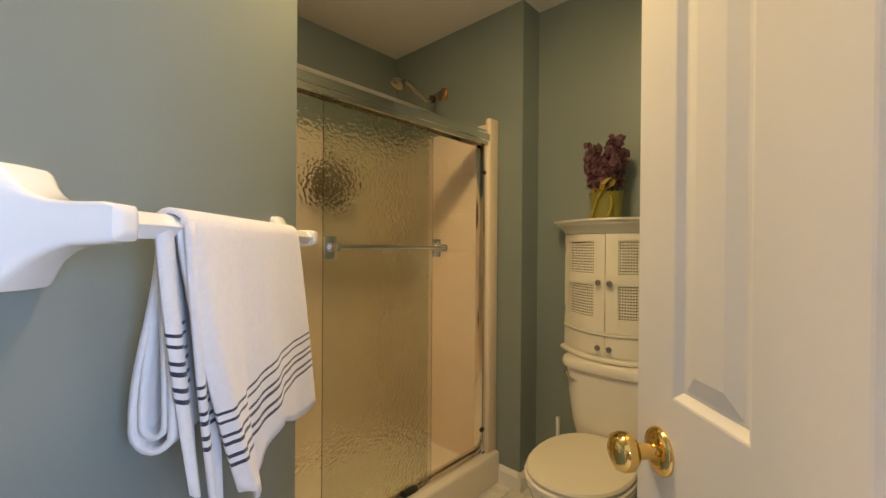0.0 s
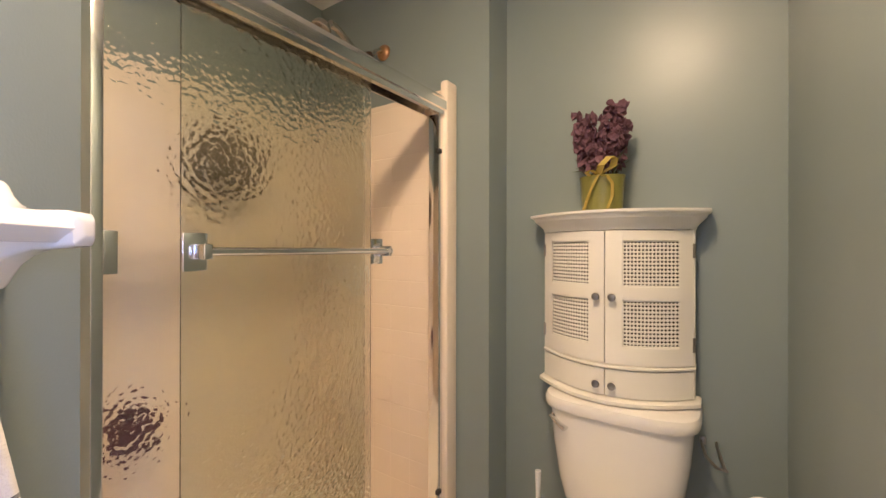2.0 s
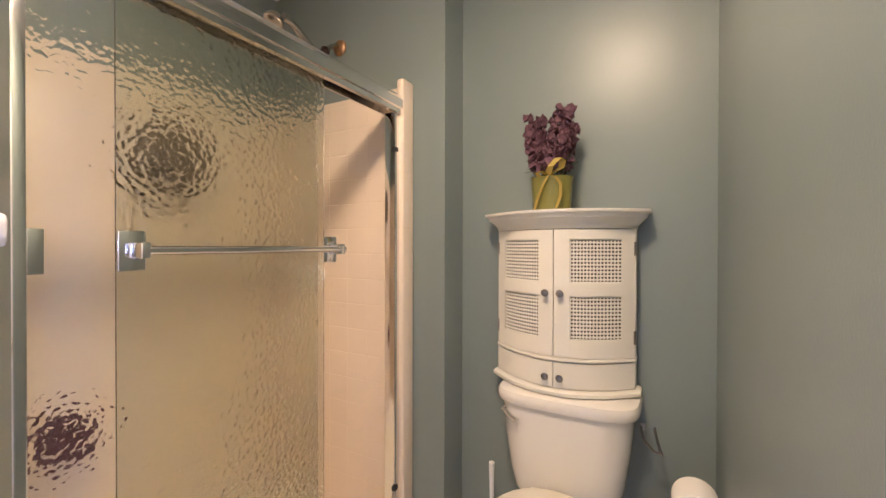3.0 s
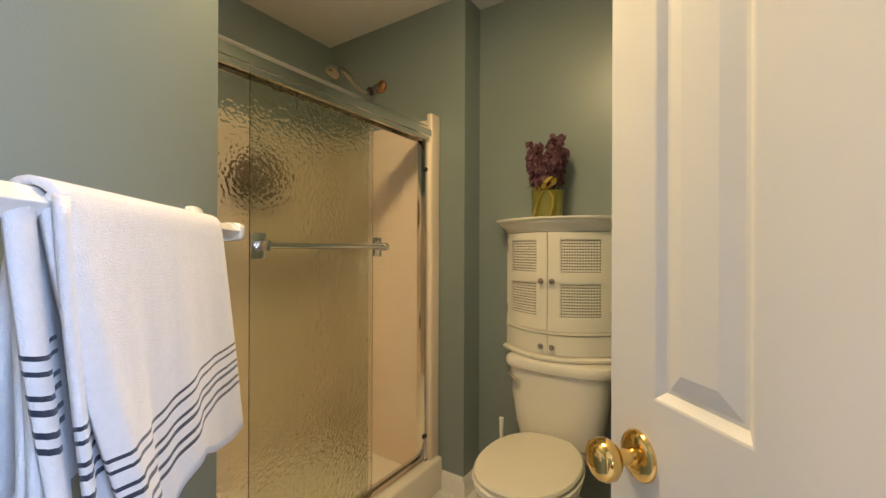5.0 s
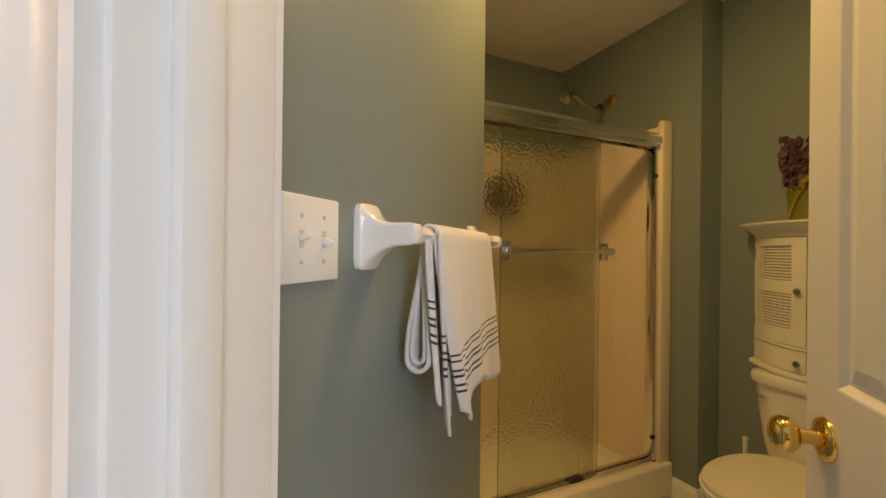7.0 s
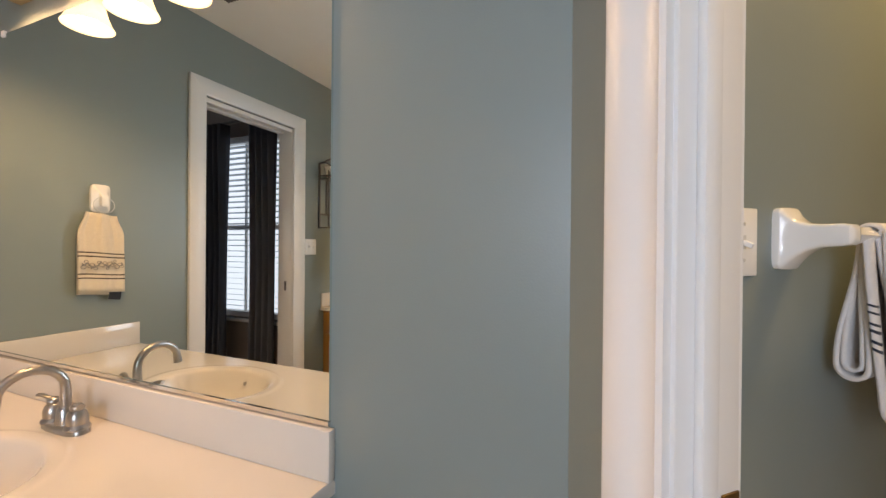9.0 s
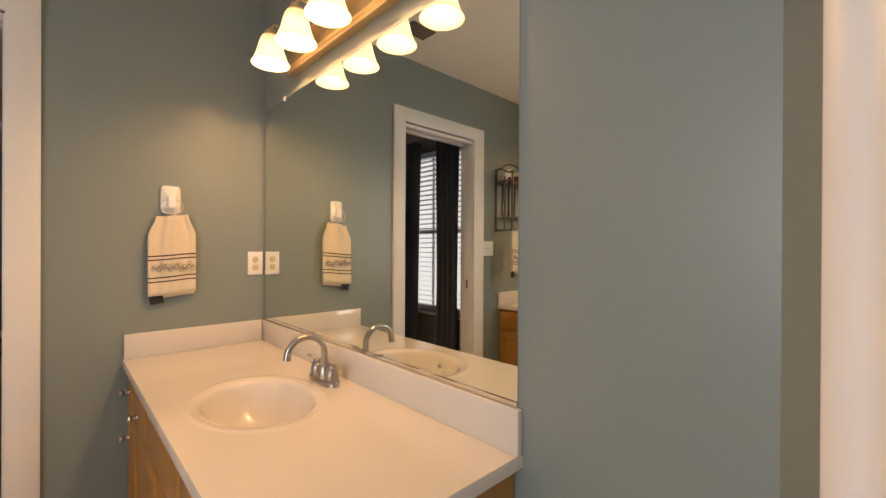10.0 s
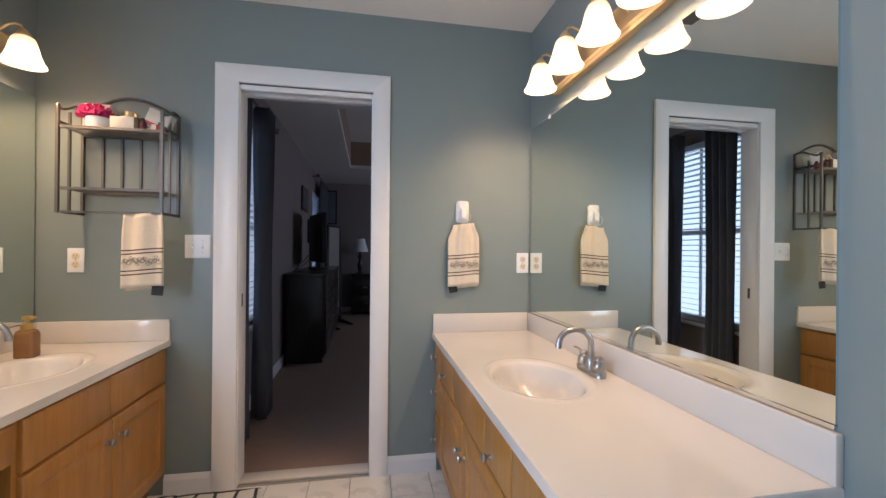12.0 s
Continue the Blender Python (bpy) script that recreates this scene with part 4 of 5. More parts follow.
def counter(name, x0, x1, y0, y1, bx, by, rx, ry, wall_x, label):
    """Cultured marble top with a moulded oval basin; wall_x is the mirror wall's side."""
    z = 0.749
    ob = thing(name, pose(0, 0, z), label, "countertop")
    bm = bmesh.new()
    n = 72
    corners = [(x1, y1), (x0, y1), (x0, y0), (x1, y0)]
    rect = []
    for k in range(n):
        a = 2 * math.pi * k / n
        c, s = math.cos(a), math.sin(a)
        ts = []
        if abs(c) > 1e-9:
            ts.append(((x1 if c > 0 else x0) - bx) / c)
        if abs(s) > 1e-9:
            ts.append(((y1 if s > 0 else y0) - by) / s)
        t = min(ts)
        rect.append([bx + t * c, by + t * s])
    for cxy in corners:
        k = min(range(n), key=lambda q: (rect[q][0] - cxy[0]) ** 2 + (rect[q][1] - cxy[1]) ** 2)
        rect[k] = list(cxy)
    ell = lambda f, h: [(bx + rx * f * math.cos(2 * math.pi * k / n), by + ry * f * math.sin(2 * math.pi * k / n), h) for k in range(n)]
    rings = [[(x, y, -0.028) for x, y in rect], [(x, y, -0.006) for x, y in rect], [(x + (bx - x) * 0.006, y + (by - y) * 0.006, 0.0) for x, y in rect]]
    rings += [[(x + (bx - x) * 0.014, y + (by - y) * 0.014, 0.0) for x, y in rect], ell(1.20, 0.0), ell(1.14, 0.0), ell(1.12, 0.0010), ell(1.09, 0.0014), ell(1.05, 0.0008), ell(1.02, -0.0002), ell(0.97, -0.0018)]
    rings += [ell(0.935, -0.005), ell(0.905, -0.012), ell(0.87, -0.028), ell(0.80, -0.060), ell(0.68, -0.095), ell(0.48, -0.120), ell(0.2, -0.130), ell(0.09, -0.132)]
    loft(bm, rings, caps=False)
    top = part("slab", bm, MARBLE, ob)
    part("basin_drain", lathe(bmesh.new(), [(0.026, -0.133), (0.026, -0.129), (0.021, -0.127), (0.018, -0.130), (0, -0.129)], 20, pose(bx, by, 0)), CHROME, ob, "chrome drain")
    side = 1 if wall_x < bx else -1
    part("overflow", lathe(bmesh.new(), [(0.007, 0), (0.007, 0.003), (0, 0.003)], 12, pose(bx + side * rx * 0.82, by, -0.045, 0, -side * 65)), NICKEL, ob)
    wx = (wall_x, wall_x + side * 0.020)
    part("backsplash", B(min(wx), max(wx), y0, y1, 0.0, 0.102, 0.003), MARBLE, ob)
    sx = (wall_x + side * 0.020, x1 if side > 0 else x0)
    part("side_splash", B(min(sx), max(sx) - (0.004 if side > 0 else 0), y0, y0 + 0.018, 0.0, 0.102, 0.003), MARBLE, ob)
    return ob


counter("vanity_counter", XM, 0.942, YS, -0.362, 0.690, -1.10, 0.165, 0.220, XM, "cream cultured marble vanity top with oval basin")
counter("vanity_counter", 2.228, XE, YS, -0.30, 2.52, -1.46, 0.165, 0.220, XE, "cream cultured marble top with basin beside the bedroom door")


def faucet(m, swing, label):
    ob = thing("faucet", m, label, "faucet")
    part("base_plate", loft(bmesh.new(), [oval(0, 0, a, b, z, 32, 2.6) for a, b, z in ((0.028, 0.082, 0.0), (0.028, 0.082, 0.006), (0.024, 0.078, 0.012), (0.018, 0.07, 0.014))]), NICKEL, ob)
    tip = [(0.0, 0, 0.012), (0, 0, 0.06), (0, 0, 0.105)] + [(0.062 - 0.062 * math.cos(a), 0, 0.105 + 0.055 * math.sin(a)) for a in [math.pi * k / 10 for k in range(1, 10)]] + [(0.126, 0, 0.092)]
    m2 = Matrix.Rotation(radians(swing), 3, "Z")
    part("spout", tube(bmesh.new(), [m2 @ Vector(p) for p in tip], [0.016, 0.0125, 0.0112] + [0.0105] * 9 + [0.0125], 14), NICKEL, ob)
    part("spout_collar", lathe(bmesh.new(), [(0.020, 0.010), (0.020, 0.02), (0.017, 0.05), (0.013, 0.056)], 20), NICKEL, ob)
    for s in (-1, 1):
        hm = pose(0, s * 0.052, 0.0)
        hd = part("handle", lathe(bmesh.new(), [(0.026, 0.010), (0.027, 0.014), (0.025, 0.018), (0.0215, 0.022), (0.0225, 0.030), (0.0215, 0.042), (0.0175, 0.052), (0.0135, 0.056), (0.0150, 0.060), (0.0135, 0.066), (0.008, 0.071), (0, 0.072)], 24, hm), NICKEL, ob)
        part("lever", tube(bmesh.new(), [(0, s * 0.052, 0.064), (0.006, s * 0.062, 0.070), (0.010, s * 0.078, 0.074), (0.013, s * 0.092, 0.074)], [0.006, 0.0062, 0.0072, 0.0085], 12, 0.6), NICKEL, hd)
    part("lift_rod", tube(bmesh.new(), [(-0.018, 0, 0.01), (-0.018, 0, 0.06)], 0.0025, 6), NICKEL, ob)
    return ob


faucet(pose(0.470, -1.118, 0.749), -5, "brushed nickel two-handle faucet with arched spout")
faucet(pose(2.745, -1.54, 0.749, 0, 0, 180), 0, "brushed nickel faucet on the far vanity top")

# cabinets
# toe kick brown with the shade of the recess put into its colour
KICK_SHADE = material("toe_kick_shade", (0.12, 0.055, 0.02), 0.7)


def raised_front(x, y0, y1, z0, z1, side, panel):
    """An oak door or drawer front facing side (+1: +x)."""
    bm = bmesh.new()
    t = 0.019 * side
    X = lambda d: x + t - d * side
    def ring(i, d):
        return [(X(d), y0 + i, z0 + i), (X(d), y1 - i, z0 + i), (X(d), y1 - i, z1 - i), (X(d), y0 + i, z1 - i)]
    rings = [[(x, y0, z0), (x, y1, z0), (x, y1, z1), (x, y0, z1)], ring(0, 0.006), ring(0.003, 0.002), ring(0.008, 0.0)]
    if panel:
        rings += [ring(0.052, 0.0), ring(0.057, 0.006), ring(0.062, 0.008), ring(0.090, 0.002), ring(0.094, 0.0015)]
    return loft(bm, rings)


def knob(x, y, z, side, parent):
    part("knob", lathe(bmesh.new(), [(0.009, 0), (0.008, 0.003), (0.0055, 0.008), (0.006, 0.014), (0.013, 0.019), (0.0155, 0.024), (0.013, 0.029), (0.0, 0.031)], 18, pose(x, y, z, 0, 90 * side)), NICKEL, parent, "brushed nickel knob")


def vanity(name, front, wall_x, y0, y1, fronts, label, knee=None):
    """Oak cabinet; fronts: (y0, y1, z0, z1, is_door, knob y or None, knob z)."""
    side = 1 if front > wall_x else -1
    ob = thing(name, pose(0, 0, 0), label, "cabinet")
    xs = sorted((wall_x, front - 0.004 * side))
    bm = bmesh.new()
    if knee is None:
        box(bm, *xs, y0, y1, 0.095, 0.600)
        box(bm, *sorted((front - 0.004 * side, front - 0.024 * side)), y0, y1, 0.600, 0.720)
        box(bm, *sorted((wall_x, front - 0.024 * side)), y1 - 0.02, y1, 0.600, 0.720)
    else:
        box(bm, *xs, y0, knee, 0.095, 0.600)
        box(bm, *sorted((front - 0.004 * side, front - 0.024 * side)), y0, knee, 0.600, 0.720)
        box(bm, *xs, knee, y1, 0.60, 0.720)
        box(bm, *xs, y1 - 0.02, y1, 0.0, 0.60)
    part("body", bm, OAK, ob, smooth=False)
    xk = sorted((wall_x, front - 0.065 * side))
    part("toe_kick", B(*xk, y0, knee or y1, 0.0, 0.095), KICK_SHADE, ob)
    for a, b, c, d, door, ky, kz in fronts:
        f = part("cabinet_door" if door else "drawer_front", raised_front(front - 0.004 * side, a, b, c, d, side, door), OAK, ob)
        if ky is not None:
            knob(front + 0.015 * side, ky, kz, side, f)
    return ob


g = 0.006
FR = [(-1.905, -1.755, 0.545, 0.705, False, -1.868, 0.627), (-1.905, -1.755, 0.335, 0.535, False, -1.868, 0.446), (-1.905, -1.755, 0.115, 0.325, False, -1.868, 0.190),
      (-1.745, -1.440, 0.545, 0.705, False, -1.625, 0.600), (-1.430, -0.962, 0.545, 0.705, False, None, 0), (-0.952, -0.724, 0.545, 0.705, False, -0.885, 0.590), (-0.714, -0.392, 0.545, 0.705, False, None, 0),
      (-1.745, -1.253, 0.115, 0.535, True, -1.285, 0.418), (-1.247, -0.724, 0.115, 0.535, True, -1.217, 0.418), (-0.714, -0.392, 0.115, 0.535, True, -0.68, 0.418)]
vanity("vanity_cabinet", 0.910, XM + 0.004, -1.914, -0.382, FR, "honey oak vanity cabinet with drawers and nickel knobs")
FL = [(-1.900, -1.482, 0.555, 0.708, False, None, 0), (-1.474, -1.078, 0.555, 0.708, False, None, 0), (-1.900, -1.493, 0.115, 0.545, True, -1.530, 0.468), (-1.487, -1.078, 0.115, 0.545, True, -1.450, 0.468), (-1.050, -0.33, 0.60, 0.708, False, None, 0)]
vanity("vanity_cabinet", 2.254, XE - 0.004, -1.914, -0.32, FL, "honey oak vanity cabinet with knee space beside the doorway", knee=-1.06)


def wall_mirror(name, x, y0, y1, z0, z1, side, label):
    ob = thing(name, pose(x, 0, 0), label, "mirror")
    s = sorted((0.0, 0.006 * side))
    part("glass", B(*s, y0, y1, z0, z1), MIRROR, ob, smooth=False)
    part("bottom_channel", B(*sorted((0.0, 0.009 * side)), y0, y1, z0 - 0.008, z0 + 0.002), CHROME, ob)
    for y in (y0 + 0.24, y1 - 0.24):
        part("clip", B(*sorted((0.0, 0.010 * side)), y - 0.009, y + 0.009, z1 - 0.010, z1 + 0.010, 0.003), PLASTIC, ob, "clear mirror clip")


wall_mirror("wall_mirror", XM, -1.905, -0.374, 0.862, 1.880, 1, "large frameless mirror above the vanity top")
wall_mirror("wall_mirror", XE, -1.905, -0.30, 0.862, 1.880, -1, "frameless mirror above the far vanity")

SHADE = bpy.data.materials.new("frosted_alabaster_shade")
SHADE.use_nodes = True
nt = SHADE.node_tree
sb = nt.nodes["Principled BSDF"]
sb.inputs["Base Color"].default_value, sb.inputs["Roughness"].default_value = (0.90, 0.80, 0.62, 1), 0.35
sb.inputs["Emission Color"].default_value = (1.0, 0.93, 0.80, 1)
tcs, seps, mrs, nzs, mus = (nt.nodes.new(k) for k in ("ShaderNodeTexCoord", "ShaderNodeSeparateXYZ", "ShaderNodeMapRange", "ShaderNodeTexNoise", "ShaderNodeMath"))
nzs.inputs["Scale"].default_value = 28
# bulb glow put into the emission, falling off from rim to neck
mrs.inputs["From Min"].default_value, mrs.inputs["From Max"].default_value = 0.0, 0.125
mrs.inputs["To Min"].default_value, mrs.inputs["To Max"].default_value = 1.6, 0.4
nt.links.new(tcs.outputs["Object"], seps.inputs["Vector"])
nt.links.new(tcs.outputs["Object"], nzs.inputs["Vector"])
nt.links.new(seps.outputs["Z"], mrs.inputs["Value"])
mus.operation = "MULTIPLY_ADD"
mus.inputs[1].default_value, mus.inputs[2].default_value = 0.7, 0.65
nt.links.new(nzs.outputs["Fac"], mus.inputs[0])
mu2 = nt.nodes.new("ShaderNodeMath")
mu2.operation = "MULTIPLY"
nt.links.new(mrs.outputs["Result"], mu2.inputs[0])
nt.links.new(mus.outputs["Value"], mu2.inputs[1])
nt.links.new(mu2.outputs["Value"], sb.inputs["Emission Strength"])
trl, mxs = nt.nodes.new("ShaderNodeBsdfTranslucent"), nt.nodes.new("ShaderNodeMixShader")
glz = nt.nodes.new("ShaderNodeValToRGB")      # amber neck to clear frosted rim, the neck's dimmer glow put into the tint
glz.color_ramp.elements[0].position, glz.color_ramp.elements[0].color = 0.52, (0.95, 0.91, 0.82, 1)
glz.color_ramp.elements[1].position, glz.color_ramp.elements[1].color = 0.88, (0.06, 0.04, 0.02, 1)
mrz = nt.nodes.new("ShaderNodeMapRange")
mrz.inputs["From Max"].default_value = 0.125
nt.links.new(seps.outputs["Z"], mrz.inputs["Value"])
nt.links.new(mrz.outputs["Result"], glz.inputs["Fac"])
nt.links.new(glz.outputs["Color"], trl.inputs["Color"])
mxs.inputs["Fac"].default_value = 0.4
nt.links.new(sb.outputs["BSDF"], mxs.inputs[1])
nt.links.new(trl.outputs["BSDF"], mxs.inputs[2])
nt.links.new(mxs.outputs["Shader"], nt.nodes["Material Output"].inputs["Surface"])


def vanity_light(wall_x, side, ys, label):
    m = Matrix.Translation((wall_x, sum(ys) / len(ys), 0)) @ (Matrix() if side > 0 else Matrix.Rotation(math.pi, 4, "Z"))
    ob = thing("vanity_light", m, label, "light fixture")
    L = (max(ys) - min(ys)) / 2 + 0.10
    prof = [(0, 0), (0, 0.030), (0.010, 0.034), (0.018, 0.030), (0.026, 0.036), (0.036, 0.034), (0.044, 0.028), (0.060, 0.026), (0.075, 0.022), (0.090, 0.026), (0.108, 0.028), (0.116, 0.034), (0.126, 0.030), (0.132, 0.022), (0.132, 0)]
    part("back_bar", bar(bmesh.new(), prof, (0, -L, 1.955), Z, (1, 0, 0), (0, 1, 0), 2 * L), BRONZE, ob, "antique gold moulded back bar")
    for y in ys:
        dy = (y - sum(ys) / len(ys)) * side
        part("finial", lathe(bmesh.new(), [(0.010, 0), (0.010, 0.006), (0.006, 0.012), (0, 0.014)], 12, pose(0.024, dy + 0.11, 2.025, 0, 90)), BRONZE, ob)
        arm = part("arm", tube(bmesh.new(), [(0.022, dy, 2.03), (0.055, dy, 2.065), (0.085, dy, 2.088), (0.110, dy, 2.096), (0.130, dy, 2.090), (0.140, dy, 2.066)], 0.0045, 10), BRONZE, ob)
        part("socket_cup", lathe(bmesh.new(), [(0.008, 0.002), (0.013, -0.003), (0.021, -0.012), (0.025, -0.026), (0.026, -0.034), (0.020, -0.036)], 18, pose(0.140, dy, 2.072)), BRONZE, arm)
        bm = bmesh.new()
        n = 32
        rings = [[(0 + r * math.cos(2 * math.pi * k / n), r * math.sin(2 * math.pi * k / n), z) for k in range(n)] for r, z in ((0.024, 0.112), (0.033, 0.108), (0.039, 0.096), (0.045, 0.075), (0.052, 0.045), (0.062, 0.018), (0.071, 0.002), (0.072, 0.0), (0.068, 0.002), (0.059, 0.018), (0.049, 0.045), (0.042, 0.075), (0.036, 0.095))]
        loft(bm, rings, caps=False)
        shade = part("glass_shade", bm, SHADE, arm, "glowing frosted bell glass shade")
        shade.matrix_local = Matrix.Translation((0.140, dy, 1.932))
        part("bulb", lathe(bmesh.new(), [(0.010, 0.09), (0.014, 0.075), (0.020, 0.058), (0.019, 0.046), (0.010, 0.036), (0.0, 0.034)], 16, pose(0.140, dy, 1.932 + 0.02)), BULB, arm, "lit bulb")


BULB = glowing("lit_bulb", (1.0, 0.80, 0.50), 14.0)
vanity_light(XM, 1, LAMP_Y, "antique gold vanity light with four frosted bell shades")
vanity_light(XE, -1, LAMP_Y2, "antique gold vanity light with bell shades above the far mirror")
cv = thing("ceiling_vent", pose(1.12, -1.60, CEIL - 0.008), "dark louvred vent in the ceiling", "vent")
part("frame", B(-0.085, 0.085, -0.055, 0.055, 0.0, 0.008, 0.003), IRON, cv)
for k in range(5):
    part("slat", box(bmesh.new(), -0.075, 0.075, -0.009, 0.009, -0.001, 0.001, m=pose(0, -0.040 + 0.020 * k, -0.004, 35)), IRON, cv)

# hand towels
HSTR = [(0.055, 0.0605), (0.072, 0.0775), (0.147, 0.1525), (0.163, 0.1685)]
HAND = terry("ecru_terry", (0.72, 0.62, 0.48), HSTR, (0.035, 0.022, 0.018))
EMBR = material("grey_embroidery", (0.26, 0.24, 0.23), 0.8, vary=0.2, scale=80)


def hand_towel(m, w, h, top, pleat, tag, label):
    """A small towel hanging flat: local x across, -y out, top at z = 0."""
    ob = thing("hand_towel", m, label, "towel")
    rows, hem = [], []
    for i in range(21):
        s = i / 20 - 0.5
        pts, d = [], []
        for k in range(18):
            t = k / 17
            ww = w * (top + (1 - top) * smooth(0.0, 0.26, t))
            pts.append((s * ww, -0.022 - 0.010 * math.cos(s * 9.5) * (1 - 0.5 * t) - 0.003 * pleat * math.sin(s * 31 + 1.5 * t) * (1 - 0.6 * t) - 0.008 * t, -0.004 - h * t + 0.006 * math.sin(s * 3)))
            d.append(h * (1 - t))
        rows.append(pts)
        hem.append(d)
    cloth("front_fold", rows, hem, HAND, ob, 0.006)
    rows = [[(p[0] * 0.92 + 0.004, -0.012, p[2] - 0.012) for p in r] for r in rows]
    cloth("back_fold", rows, [[0.3 for _ in r] for r in rows], HAND, ob, 0.006)
    bm = bmesh.new()
    front = lambda x: -0.0345 - 0.005 * math.cos(x / w * 9.5) - 0.008 * 0.7
    stem = lambda x: -h + 0.112 + 0.008 * math.sin(x / w * 22)
    tube(bm, [(x, front(x), stem(x)) for x in [w * (-0.44 + 0.88 * q / 40) for q in range(41)]], 0.0013, 5)
    for q in range(15):
        x = w * (-0.42 + 0.06 * q)
        up = 1 if q % 2 else -1
        r = 0.0056 + 0.002 * (q % 3)
        z = stem(x) + up * 0.008
        tube(bm, [(x + r * math.cos(a), front(x) - 0.0006, z + 0.8 * r * math.sin(a)) for a in [0.7 * e for e in range(10)]], 0.0013, 5)
        tube(bm, [(x + 0.002 * e, front(x) - 0.0006, stem(x) - up * 0.0035 * e) for e in range(4)], [0.0008, 0.0026, 0.0022, 0.0005], 5)
    part("embroidery", bm, EMBR, ob, "grey embroidered scroll band")
    part("label_tag", box(bmesh.new(), -0.024, 0.024, -0.016, -0.0145, -0.040, 0.004, m=pose(w * tag, 0, -h - 0.004, 0, -9 if tag < 0 else 5)), BLACK, ob, "dark fabric tag")
    return ob


tr = thing("towel_ring", M_SOUTH(0.780, 1.408), "white ceramic towel holder on the wall beside the mirror", "towel ring")
part("wall_block", loft(bmesh.new(), [[(a[0], -o, a[1]) for a in oval(0, dz, w, h, 0, 24, 6)] for o, w, h, dz in ((0, 0.036, 0.060, 0), (0.012, 0.036, 0.060, 0), (0.018, 0.030, 0.050, 0.004), (0.030, 0.016, 0.028, -0.004), (0.046, 0.014, 0.024, -0.012), (0.050, 0.008, 0.014, -0.012))]), CERAMIC, tr)
part("ring", tube(bmesh.new(), [(0.040 * math.cos(a), -0.036, -0.030 + 0.034 * math.sin(a)) for a in [2 * math.pi * k / 28 for k in range(29)]], 0.0017, 8), material("clear_ring", (0.60, 0.62, 0.60), 0.1), tr)
hand_towel(M_SOUTH(0.776, 1.345) @ pose(0, -0.006, 0), 0.172, 0.335, 0.66, 1.0, -0.34, "ecru hand towel with dark stripes hanging in the ring")

# wire rack with toiletries
rk = thing("wall_rack", M_SOUTH(2.403, 0), "grey metal two-tier wall rack holding toiletries", "rack")
RW, RD = 0.203, 0.165
for x in (-RW, RW):
    for y in (-0.006, -RD):
        part("post", B(x - 0.006, x + 0.006, y - 0.006, y + 0.006, 1.345, 1.835 if y > -0.1 else 1.815), IRON, rk)
    part("top_rail", tube(bmesh.new(), [(x, -0.006, 1.835), (x, -0.06, 1.838), (x, -0.10, 1.815), (x, -0.14, 1.800), (x, -RD - 0.006, 1.812)], 0.006, 8), IRON, rk)
    part("side_rail", B(x - 0.005, x + 0.005, -RD + 0.006, -0.012, 1.345, 1.356), IRON, rk)
    part("side_bar", B(x - 0.005, x + 0.005, -0.098, -0.088, 1.358, 1.80), IRON, rk)
    part("mid_rail", B(x - 0.005, x + 0.005, -RD + 0.006, -0.012, 1.735, 1.745), IRON, rk)
part("arched_rail", tube(bmesh.new(), [(-RW, -0.006, 1.835)] + [(-0.16 + 0.32 * k / 12, -0.006, 1.850 + 0.058 * math.sin(math.pi * k / 12)) for k in range(13)] + [(RW, -0.006, 1.835)], 0.007, 8), IRON, rk)
for z, mt in ((1.714, IRON), (1.447, IRON)):
    sf = part("shelf", B(-RW + 0.006, RW - 0.006, -RD, -RD + 0.012, z, z + 0.012), mt, rk)
    part("shelf_rail", B(-RW + 0.006, RW - 0.006, -0.012, 0.0, z, z + 0.012), IRON, sf)
    for k in range(7):
        y = -0.03 - 0.018 * k
        part("wire", tube(bmesh.new(), [(-RW + 0.004, y, z + 0.006), (RW - 0.004, y, z + 0.006)], 0.0025, 6), mt, sf)
part("bottom_rail", B(-RW + 0.006, RW - 0.006, -RD - 0.004, -RD + 0.006, 1.345, 1.355), IRON, rk)
for x in (-0.12, -0.04, 0.04, 0.12):
    part("back_bar", B(x - 0.005, x + 0.005, -0.010, 0.0, 1.459, 1.714), IRON, rk)
hand_towel(M_SOUTH(2.272, 1.352) @ pose(0, -RD + 0.018, 0), 0.165, 0.325, 0.93, 0.15, 0.36, "ecru hand towel with dark stripes on the rack rail")

SH = 1.7265


def on_rack(name, x, y, label, cat):
    return thing(name, M_SOUTH(2.403, SH) @ pose(-x * 0.85, -y, 0), label, cat)


ob = on_rack("toiletry_box", 0.13, 0.045, "white cardboard toiletry box on the rack", "box")
part("carton", B(-0.055, 0.055, -0.03, 0.03, 0.0, 0.125, 0.002), material("white_carton", (0.70, 0.62, 0.60), 0.6), ob)
ob = on_rack("powder_jar", 0.10, 0.10, "white powder jar with pink puff on the rack", "jar")
part("jar", lathe(bmesh.new(), [(0.042, 0), (0.048, 0.008), (0.050, 0.045), (0.046, 0.052), (0.0, 0.053)], 24), CERAMIC, ob)
bm = bmesh.new()
rnd = random.Random(3)
for k in range(110):
    d = Vector((rnd.gauss(0, 1), rnd.gauss(0, 1), abs(rnd.gauss(0.3, 0.6)))).normalized()
    tube(bm, [d * 0.01 + Vector((0, 0, 0.055)), Vector((d.x * 0.074 - 0.012, d.y * 0.06, 0.058 + d.z * 0.062))], [0.007, 0.005], 5)
part("puff", bm, material("hot_pink_plush", (0.62, 0.035, 0.16), 0.9, vary=0.2, scale=60), ob, "hot pink fluffy puff")
ob = on_rack("cosmetic_box", -0.03, 0.11, "cream printed cosmetic box on the rack", "box")
